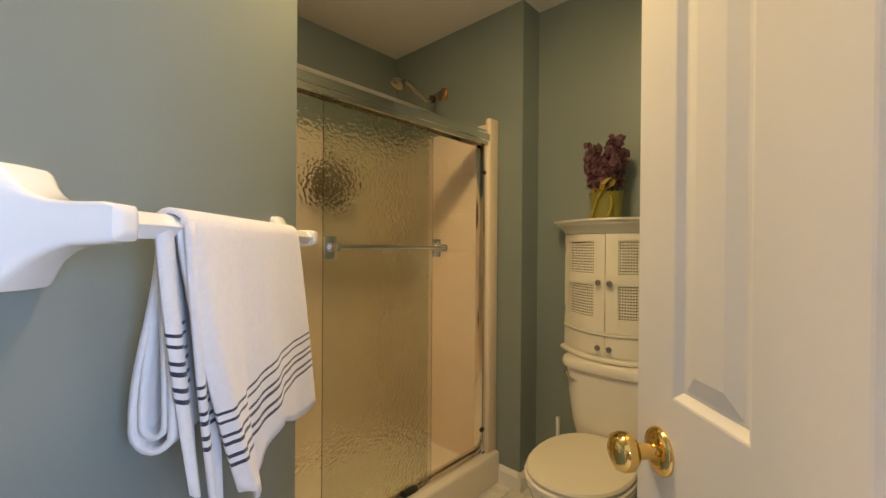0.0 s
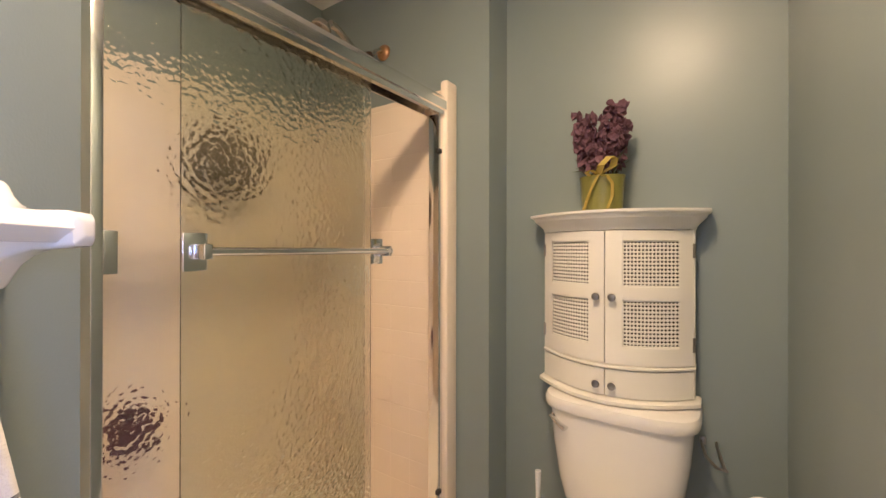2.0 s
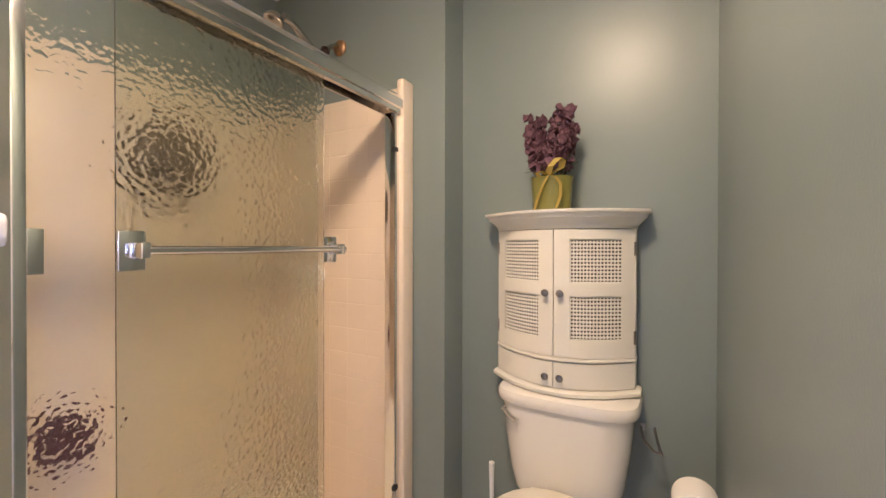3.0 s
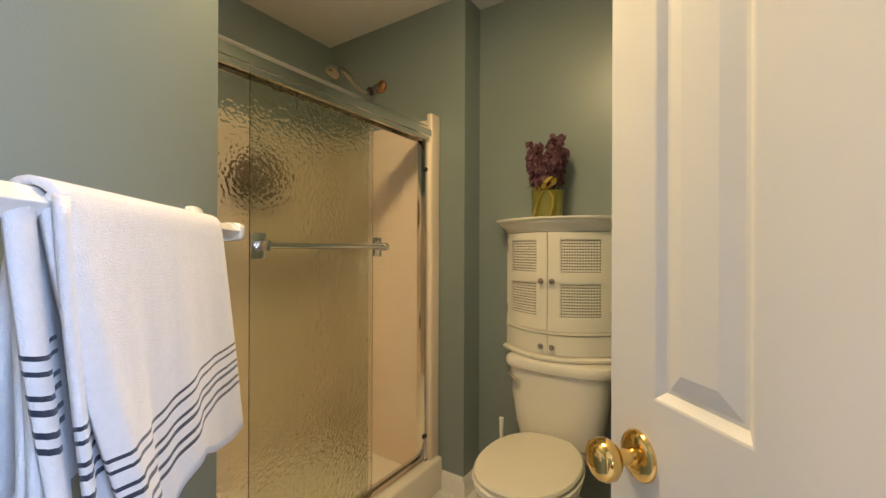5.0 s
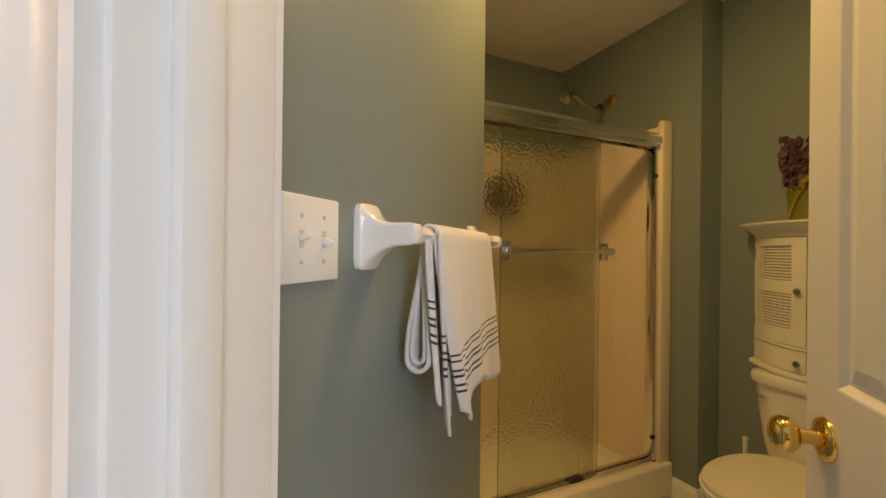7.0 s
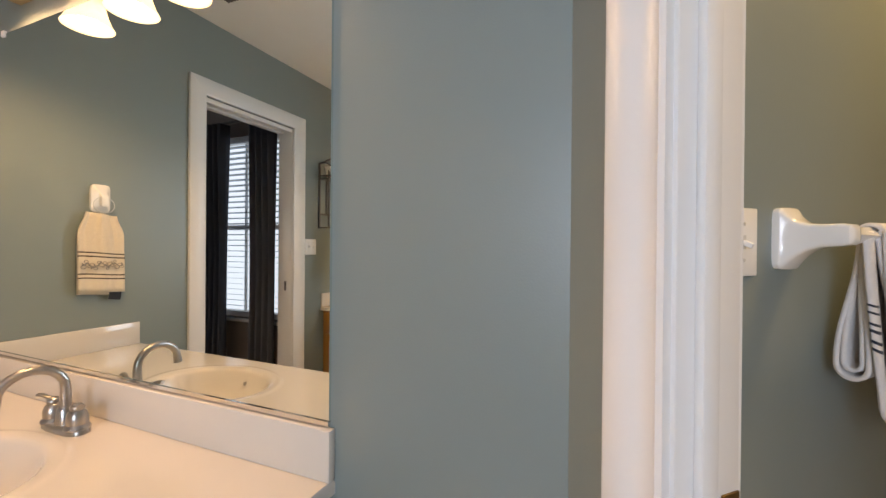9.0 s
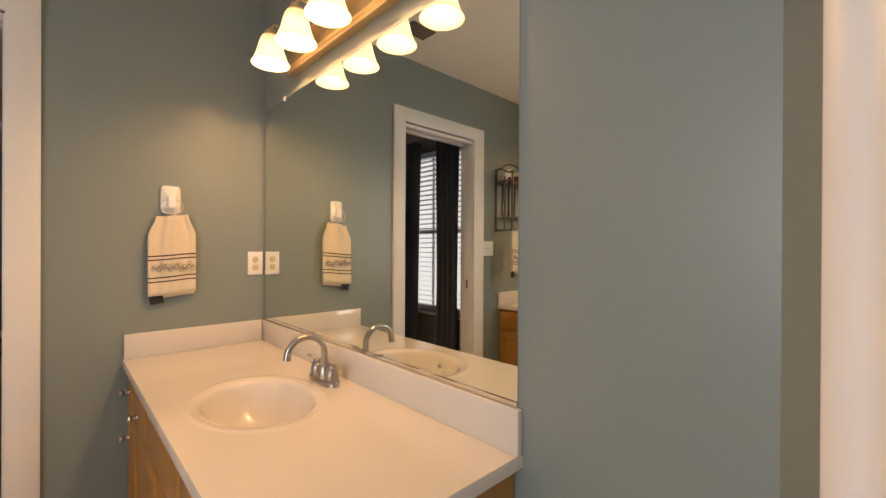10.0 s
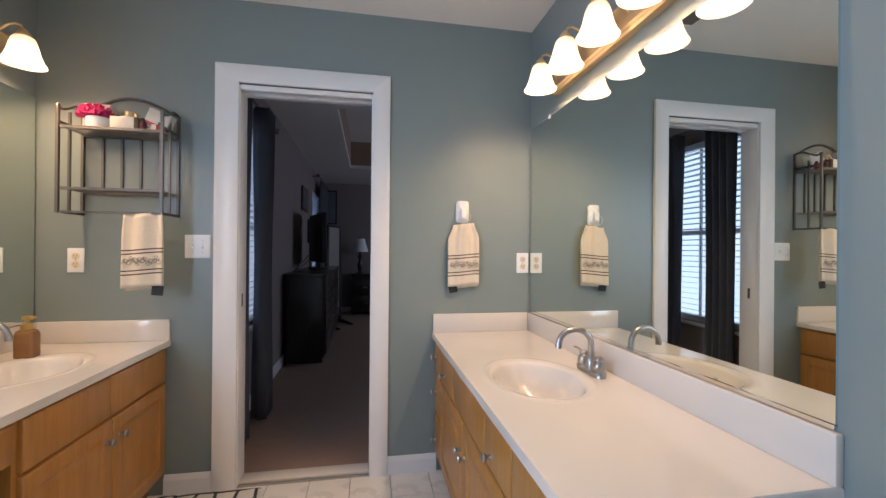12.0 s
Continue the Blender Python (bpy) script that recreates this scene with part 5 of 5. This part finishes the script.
part("carton", B(-0.048, 0.048, -0.025, 0.025, 0.0, 0.058, 0.002), material("cream_carton", (0.70, 0.64, 0.56), 0.5, vary=0.1, scale=60), ob)
ob = on_rack("toiletry_box", -0.165, 0.085, "grey-white cosmetic carton leaning on the rack rail", "box")
part("carton", box(bmesh.new(), -0.05, 0.05, -0.024, 0.024, 0.0, 0.085, 0.002, m=pose(0, 0, 0.018, 0, 22)), material("grey_white_carton", (0.55, 0.54, 0.50), 0.6, vary=0.12, scale=30), ob)
part("carton_band", box(bmesh.new(), -0.0505, 0.0505, -0.0245, 0.0245, 0.008, 0.024, m=pose(0, 0, 0.018, 0, 22)), material("red_band", (0.35, 0.03, 0.03), 0.5), ob)
for x, y, r, h, col, nm in ((0.045, 0.05, 0.017, 0.085, (0.06, 0.03, 0.03), "dark"), (-0.09, 0.12, 0.015, 0.075, (0.10, 0.06, 0.03), "amber"), (-0.115, 0.11, 0.016, 0.06, (0.12, 0.03, 0.03), "red"), (-0.02, 0.05, 0.045, 0.10, (0.75, 0.72, 0.66), "white"), (-0.17, 0.09, 0.024, 0.05, (0.65, 0.6, 0.55), "cream"), (-0.20, 0.11, 0.016, 0.045, (0.30, 0.03, 0.03), "crimson")):
    ob = on_rack("cosmetic_bottle", x, y, f"small {nm} cosmetic bottle on the rack", "bottle")
    part("bottle", lathe(bmesh.new(), [(r * 0.95, 0), (r, 0.003), (r, h * 0.72), (r * 0.5, h * 0.80)], 16), material(nm + "_bottle", col, 0.25), ob)
    part("cap", lathe(bmesh.new(), [(r * 0.55, h * 0.79), (r * 0.55, h), (0, h)], 14), BRONZE if nm in ("white", "amber") else BLACK, ob)

sp = thing("soap_dispenser", pose(2.645, -1.66, 0.749), "amber foaming soap bottle with gold pump on the countertop", "soap bottle")
AMBER = material("amber_bottle", (0.27, 0.13, 0.045), 0.15, vary=0.12, scale=30)
part("bottle", loft(bmesh.new(), [oval(0, 0, a, a * 0.8, z, 24, 4) for a, z in ((0.032, 0), (0.036, 0.004), (0.036, 0.092), (0.031, 0.106), (0.018, 0.114))]), AMBER, sp)
part("label", B(-0.022, 0.022, -0.0302, -0.0285, 0.02, 0.085), material("brown_label", (0.25, 0.12, 0.055), 0.4, vary=0.35, scale=50), sp)
GOLD = material("gold_plastic", (0.62, 0.38, 0.10), 0.3, 0.4)
part("collar", lathe(bmesh.new(), [(0.020, 0.112), (0.022, 0.116), (0.020, 0.136), (0.008, 0.138)], 18), GOLD, sp)
bm = lathe(bmesh.new(), [(0.007, 0.136), (0.007, 0.152), (0.017, 0.153), (0.017, 0.166), (0, 0.167)], 14)
box(bm, -0.030, 0.0, -0.008, 0.008, 0.154, 0.165, 0.003)
part("pump", bm, GOLD, sp)

# rug
RUG = material("trellis_rug", (0.72, 0.70, 0.66), 0.95, vary=0.05, bump=0.9, bump_scale=500)
nt = RUG.node_tree
tc, mp, vr, rp = (nt.nodes.new(k) for k in ("ShaderNodeTexCoord", "ShaderNodeMapping", "ShaderNodeTexVoronoi", "ShaderNodeValToRGB"))
mp.inputs["Scale"].default_value = (11, 11, 0.01)
vr.feature = "DISTANCE_TO_EDGE"
vr.inputs["Randomness"].default_value, vr.inputs["Scale"].default_value = 0.35, 1.0
rp.color_ramp.elements[0].color, rp.color_ramp.elements[1].color = (0.03, 0.03, 0.035, 1), (0.70, 0.68, 0.64, 1)
rp.color_ramp.elements[0].position, rp.color_ramp.elements[1].position = 0.07, 0.10
nt.links.new(tc.outputs["Object"], mp.inputs["Vector"])
nt.links.new(mp.outputs["Vector"], vr.inputs["Vector"])
nt.links.new(vr.outputs["Distance"], rp.inputs["Fac"])
nt.links.new(rp.outputs["Color"], nt.nodes["Principled BSDF"].inputs["Base Color"])
rg = thing("bath_rug", pose(2.03, -1.48, 0.004), "black and white trellis bath rug on the tiles", "rug")
part("woven_top", B(-0.23, 0.23, -0.40, 0.40, 0.0, 0.010, 0.004), RUG, rg)

# ---- bedroom ----
structure("floor_bedroom", B(-3.0, BX, BY0, BY1 - 0.004, -0.1, 0.0), CARPET, "taupe carpet on the bedroom floor", "floor")
BC = 2.44
wall("wall_bedroom_south", [(-3.0, BY0 - 0.1), (BX, BY0 - 0.1), (BX, BY0), (-3.0, BY0)], "dim taupe bedroom wall", z1=2.9, mat=BEDWALL)
wall("wall_bedroom_west", [(-3.1, BY0 - 0.1), (-3.0, BY0 - 0.1), (-3.0, BY1), (-3.1, BY1)], "dim taupe bedroom wall", z1=2.9, mat=BEDWALL)
wall("wall_bedroom_north", [(-3.0, BY1 - 0.012), (DX0 - 0.02, BY1 - 0.012), (DX0 - 0.02, BY1), (-3.0, BY1)], "dim taupe bedroom wall", z1=2.9, mat=BEDWALL)
wall("wall_bedroom_north_2", [(DX1 + 0.02, BY1 - 0.012), (BX, BY1 - 0.012), (BX, BY1), (DX1 + 0.02, BY1)], "dim taupe bedroom wall", z1=2.9, mat=BEDWALL)
wall("wall_bedroom_over", [(DX0 - 0.02, BY1 - 0.012), (DX1 + 0.02, BY1 - 0.012), (DX1 + 0.02, BY1), (DX0 - 0.02, BY1)], "dim taupe bedroom wall", z0=2.04, z1=2.9, mat=BEDWALL)
WINS = [(-3.36, -2.14, 0.62, 2.10), (-7.20, -6.32, 0.62, 2.10)]
ys = [BY0 - 0.1, -7.20, -6.32, -3.36, -2.14, BY1]
for k, (a, b) in enumerate(zip(ys, ys[1:])):
    q = [(BX, a), (BX + 0.14, a), (BX + 0.14, b), (BX, b)]
    if k in (1, 3):
        wall(f"wall_bedroom_east_{k}_low", q, "dim taupe bedroom wall below a window", z1=0.62, mat=BEDWALL)
        wall(f"wall_bedroom_east_{k}_high", q, "dim taupe bedroom wall above a window", z0=2.10, z1=2.9, mat=BEDWALL)
    else:
        wall(f"wall_bedroom_east_{k}", q, "dim taupe bedroom wall", z1=2.9, mat=BEDWALL)

BLIND = material("white_blind_slat", (0.80, 0.82, 0.84), 0.45)
nt = BLIND.node_tree
trb, mxb = nt.nodes.new("ShaderNodeBsdfTranslucent"), nt.nodes.new("ShaderNodeMixShader")
trb.inputs["Color"].default_value = (0.72, 0.78, 0.84, 1)
mxb.inputs["Fac"].default_value = 0.5
nt.links.new(nt.nodes["Principled BSDF"].outputs["BSDF"], mxb.inputs[1])
nt.links.new(trb.outputs["BSDF"], mxb.inputs[2])
nt.links.new(mxb.outputs["Shader"], nt.nodes["Material Output"].inputs["Surface"])
OUTSIDE = glowing("hazy_daylight", (0.50, 0.72, 1.0), 0.62)
for n, (y0, y1, z0, z1) in enumerate(WINS):
    wd = thing(f"window_{n + 1}", pose(BX + 0.05, 0, 0), "white sash window with horizontal blinds and daylight", "window", kind="structure")
    for a, b in ((y0, y0 + 0.04), (y1 - 0.04, y1)):
        part("window_frame", B(0, 0.05, a, b, z0, z1), TRIM, wd)
    for a, b in ((z0, z0 + 0.05), ((z0 + z1) / 2 - 0.02, (z0 + z1) / 2 + 0.02), (z1 - 0.04, z1)):
        part("sash_rail", B(0.001, 0.049, y0 + 0.04, y1 - 0.04, a, b), TRIM, wd)
    for y in ((-2.69,) if n == 0 else ((y0 + y1) / 2,)):
        part("muntin", B(0.018, 0.032, y - 0.010, y + 0.010, z0 + 0.05, z1 - 0.04), TRIM, wd)
    part("window_sill", B(-0.075, 0.0, y0 - 0.03, y1 + 0.03, z0 - 0.025, z0, 0.004), TRIM, wd)
    for k in range(int((z1 - z0 - 0.08) / 0.045)):
        part("blind_slat", box(bmesh.new(), -0.022, 0.022, y0 + 0.015, y1 - 0.015, -0.0012, 0.0012, m=pose(-0.025, 0, z0 + 0.05 + 0.045 * k, 0, 7)), BLIND, wd)
    part("head_rail", B(-0.050, -0.005, y0 + 0.005, y1 - 0.005, z1 - 0.045, z1 - 0.002, 0.003), BLIND, wd)
structure("backdrop", B(BX + 0.9, BX + 0.95, BY0 - 1, -1.0, -0.5, 4.0), OUTSIDE, "bright hazy daylight outside the bedroom windows", "backdrop")

# ceiling with a raised tray
bm = bmesh.new()
T0, T1, T2, T3 = -1.4, 1.565, -6.15, -3.44
for a, b, c, d in ((-3.1, T0, BY0 - 0.1, BY1), (T1, BX + 0.14, BY0 - 0.1, BY1), (T0, T1, BY0 - 0.1, T2), (T0, T1, T3, BY1)):
    box(bm, a, b, c, d, BC, BC + 0.05)
structure("ceiling_bedroom", bm, CEILING, "white bedroom ceiling round a raised tray", "ceiling")
structure("ceiling_tray", B(T0 - 0.05, T1 + 0.05, T2 - 0.05, T3 + 0.05, 2.85, 2.9), CEILING, "white raised tray of the bedroom ceiling", "ceiling")
TRAYP = material("tan_tray_paint", (0.34, 0.24, 0.18), 0.7)
for q in ([(T0 - 0.05, T2 - 0.05), (T0, T2 - 0.05), (T0, T3 + 0.05), (T0 - 0.05, T3 + 0.05)], [(T1, T2 - 0.05), (T1 + 0.05, T2 - 0.05), (T1 + 0.05, T3 + 0.05), (T1, T3 + 0.05)], [(T0, T2 - 0.05), (T1, T2 - 0.05), (T1, T2), (T0, T2)], [(T0, T3), (T1, T3), (T1, T3 + 0.05), (T0, T3 + 0.05)]):
    structure("trim", prism(bmesh.new(), q, BC + 0.05, 2.85), TRAYP, "tan painted side of the ceiling tray", "trim")
for a, b, pr in (((BX, BY0), (BX, -2.05), (-1, 0)), ((-3.0, BY0), (BX - 0.014, BY0), (0, 1))):
    baseboard("baseboard", a, b, pr)

CURT = material("charcoal_curtain", (0.072, 0.079, 0.100), 0.8, vary=0.15, scale=12)


def curtain(y0, y1, top, x, swell, label):
    ob = thing("curtain", pose(x, (y0 + y1) / 2, 0), label, "curtain", "bedroom curtains")
    n, w = 40, y1 - y0
    rings = []
    for z in [0.03 + (top - 0.03) * k / 10 for k in range(11)]:
        f = 0.85 + 0.15 * math.cos(3 * z)
        rings.append([(swell * math.sin(2 * math.pi * 4 * k / n + 0.3 * z) * f, -w / 2 + w * k / n, z) for k in range(n + 1)])
    bm = loft(bmesh.new(), rings, close=False)
    c = part("drape", bm, CURT, ob)
    sol = c.modifiers.new("thickness", "SOLIDIFY")
    sol.thickness = 0.004
    return ob


curtain(-2.91, -2.68, 2.16, BX - 0.13, 0.058, "charcoal curtain panel gathered beside the window")
curtain(-2.45, -2.20, 2.16, BX - 0.11, 0.042, "charcoal curtain panel hanging mid-window")
curtain(-7.45, -6.62, 2.30, BX - 0.10, 0.040, "charcoal curtain panel at the far window")
for y0, y1, z in ((-3.36, -2.05, 2.185), (-7.55, -6.20, 2.32)):
    rd = thing("curtain_rod", pose(BX - 0.10, 0, z), "dark metal curtain rod above the window", "curtain rod")
    part("rod", tube(bmesh.new(), [(0, y0, 0), (0, y1, 0)], 0.010, 10), IRON, rd)
    for y in (y0, y1):
        part("finial", lathe(bmesh.new(), [(0, -0.03), (0.02, -0.02), (0.028, 0), (0.02, 0.02), (0, 0.03)], 12, pose(0, y, 0, 90)), IRON, rd)
    for y in (y0 + 0.1, y1 - 0.05):
        part("rod_bracket", B(-0.006, 0.10, y - 0.008, y + 0.008, -0.012, 0.0), IRON, rd)

ds = thing("dresser", pose(BX - 0.005, -5.01, 0), "long espresso wood dresser against the bedroom wall", "dresser")
part("carcase", B(-0.41, -0.02, -0.87, 0.87, 0.06, 0.905, 0.004), DARKWOOD, ds)
part("top", B(-0.44, -0.01, -0.90, 0.90, 0.905, 0.94, 0.006), DARKWOOD, ds)
part("plinth", B(-0.39, -0.03, -0.85, 0.85, 0.0, 0.06), DARKWOOD, ds)
for r in range(4):
    for c in range(3):
        y = -0.86 + 0.575 * c
        d = part("drawer", B(-0.428, -0.41, y, y + 0.565, 0.09 + 0.205 * r, 0.285 + 0.205 * r, 0.004), DARKWOOD, ds)
        part("pull", lathe(bmesh.new(), [(0.008, 0), (0.008, 0.012), (0.014, 0.02), (0, 0.026)], 12, pose(-0.428, y + 0.28, 0.19 + 0.205 * r, 0, -90)), PEWTER, d)
tv = thing("television", pose(1.91, -5.05, 0.94, 0, 0, 20), "black flat television turned on the dresser", "television")
part("stand", loft(bmesh.new(), [oval(0.0, 0.0, 0.11 * q, 0.20 * q, z, 28, 2.6) for q, z in ((1.0, 0.0), (1.0, 0.010), (0.9, 0.018))]), BLACK, tv)
part("neck", B(-0.02, 0.02, -0.05, 0.05, 0.016, 0.12), BLACK, tv)
part("cabinet", B(-0.02, 0.035, -0.34, 0.34, 0.09, 0.69, 0.008), BLACK, tv)
part("screen", B(-0.0215, -0.019, -0.32, 0.32, 0.12, 0.66), material("dark_screen", (0.008, 0.008, 0.01), 0.08), tv)
cm = thing("cheval_mirror", pose(1.81, -6.20, 0, 0, 0, 67), "dark-framed standing mirror in the bedroom", "mirror")
for x in (-0.22, 0.22):
    part("post", B(x - 0.018, x + 0.018, -0.018, 0.018, 0.05, 1.20, 0.004), DARKWOOD, cm)
    part("foot", loft(bmesh.new(), [[(x - 0.02, y, z0), (x + 0.02, y, z0), (x + 0.02, y, z1), (x - 0.02, y, z1)] for y, z0, z1 in ((-0.22, 0.0, 0.025), (-0.1, 0.02, 0.06), (0, 0.03, 0.10), (0.1, 0.02, 0.06), (0.22, 0.0, 0.025))]), DARKWOOD, cm)
for z0, z1 in ((0.14, 0.18), (1.52, 1.56)):
    part("frame_rail", B(-0.20, 0.20, -0.012, 0.016, z0, z1, 0.003), DARKWOOD, cm)
for x in (-0.20, 0.165):
    part("frame_stile", B(x, x + 0.035, -0.012, 0.016, 0.18, 1.52, 0.003), DARKWOOD, cm)
part("glass", B(-0.166, 0.166, 0.0, 0.010, 0.18, 1.52), MIRROR, cm, smooth=False)
ns = thing("nightstand", pose(1.335, -7.46, 0), "espresso wood nightstand against the far wall", "nightstand")
part("carcase", B(-0.24, 0.24, -0.20, 0.20, 0.05, 0.715, 0.004), DARKWOOD, ns)
part("top", B(-0.26, 0.26, -0.22, 0.22, 0.715, 0.745, 0.005), DARKWOOD, ns)
for z in (0.09, 0.37):
    d = part("drawer", B(-0.22, 0.22, 0.20, 0.215, z, z + 0.26, 0.004), DARKWOOD, ns)
    part("pull", B(-0.04, 0.04, 0.215, 0.235, z + 0.12, z + 0.14, 0.003), PEWTER, d)
for x in (-0.21, 0.21):
    for y in (-0.17, 0.17):
        part("leg", B(x - 0.02, x + 0.02, y - 0.02, y + 0.02, 0, 0.05), DARKWOOD, ns)
tl2 = thing("table_lamp", pose(1.435, -7.45, 0.745) @ Matrix.Scale(0.96, 4), "dark turned table lamp with white shade on the nightstand", "lamp")
part("base", lathe(bmesh.new(), [(0.075, 0), (0.07, 0.02), (0.03, 0.04), (0.045, 0.10), (0.055, 0.17), (0.03, 0.24), (0.025, 0.28), (0.045, 0.32), (0.02, 0.38), (0.01, 0.45)], 20), DARKWOOD, tl2)
bm = bmesh.new()
loft(bm, [[(r * math.cos(2 * math.pi * k / 28), r * math.sin(2 * math.pi * k / 28), z) for k in range(28)] for r, z in ((0.155, 0.42), (0.13, 0.50), (0.105, 0.58), (0.085, 0.67), (0.081, 0.67), (0.101, 0.58), (0.126, 0.50), (0.151, 0.42))], caps=False)
part("shade", bm, material("white_lamp_shade", (0.75, 0.78, 0.80), 0.8), tl2)
part("finial", lathe(bmesh.new(), [(0.004, 0.67), (0.004, 0.70), (0.012, 0.71), (0.0, 0.73)], 10), IRON, tl2)
for y, z, w, h in ((-5.48, 1.86, 0.50, 0.32), (-5.98, 1.45, 0.30, 0.34)):
    pf = thing("picture_frame", pose(BX, y, z), "small dark framed picture on the bedroom wall", "picture")
    part("frame", B(-0.025, 0.0, -w / 2, w / 2, -h / 2, h / 2, 0.004), DARKWOOD, pf)
    part("picture", B(-0.027, -0.0245, -w / 2 + 0.03, w / 2 - 0.03, -h / 2 + 0.03, h / 2 - 0.03), material("dim_print", (0.12, 0.11, 0.12), 0.5, vary=0.4, scale=14), pf)
pf = thing("picture_frame", pose(1.98, BY0, 1.98), "tall narrow dark framed print on the far bedroom wall", "picture")
part("frame", B(-0.10, 0.10, 0.0, 0.025, -0.32, 0.32, 0.004), DARKWOOD, pf)
part("picture", B(-0.075, 0.075, 0.0245, 0.027, -0.295, 0.295), material("blue_grey_print", (0.14, 0.16, 0.20), 0.5, vary=0.3, scale=10), pf)
cbl = thing("television_cable", pose(BX - 0.05, -4.55, 1.0), "loose black cables behind the television", "cable")
for k in range(2):
    part("cord", tube(bmesh.new(), [(-0.16, -0.5, 0.16 + 0.05 * k), (-0.08, -0.25, 0.02 + 0.06 * k), (-0.06, -0.1, 0.0 + 0.04 * k), (0.02, 0.0, -0.06)], 0.005, 6), BLACK, cbl)

# ---- floor tiles ----
TS, GAP = 0.2045, 0.004
floor_ob = bpy.data.objects["floor"]
tile_bm = B(-TS / 2 + GAP / 2, TS / 2 - GAP / 2, -TS / 2 + GAP / 2, TS / 2 - GAP / 2, -0.006, 0.0)
tile_me = bpy.data.meshes.new("tile")
bmesh.ops.bevel(tile_bm, geom=[e for e in tile_bm.edges if all(v.co.z > -0.001 for v in e.verts)], offset=0.0015, segments=1, affect="EDGES")
bmesh.ops.recalc_face_normals(tile_bm, faces=tile_bm.faces)
tile_bm.to_mesh(tile_me)
tile_bm.free()
tile_me.materials.append(TILE)


def in_bath(x, y):
    """Open floor of the vanity room and the water closet."""
    u, v = (x + y) * S2, (y - x) * S2
    if v < V0 + 0.06:
        return x > XM and y > YS and x < XE and not (y < -0.45 and (x < 0.80 or x > 2.36)) and y < YN
    if v < 0.2:
        return UT < u < 1.2
    return u > UT and XSH < x < XR and y < YT


def lay(x0, x1, y0, y1, ox, oy):
    i0, i1 = math.floor((x0 - ox) / TS), math.ceil((x1 - ox) / TS)
    j0, j1 = math.floor((y0 - oy) / TS), math.ceil((y1 - oy) / TS)
    for i in range(i0, i1 + 1):
        for j in range(j0, j1 + 1):
            x, y = ox + TS * i, oy + TS * j
            if not in_bath(x, y):
                continue
            t = new("tile", tile_me)
            t.parent = floor_ob
            t.location = (x, y, 0)


lay(XSH, XE, YS, YT, 1.368 + TS / 2, YS + TS / 2)
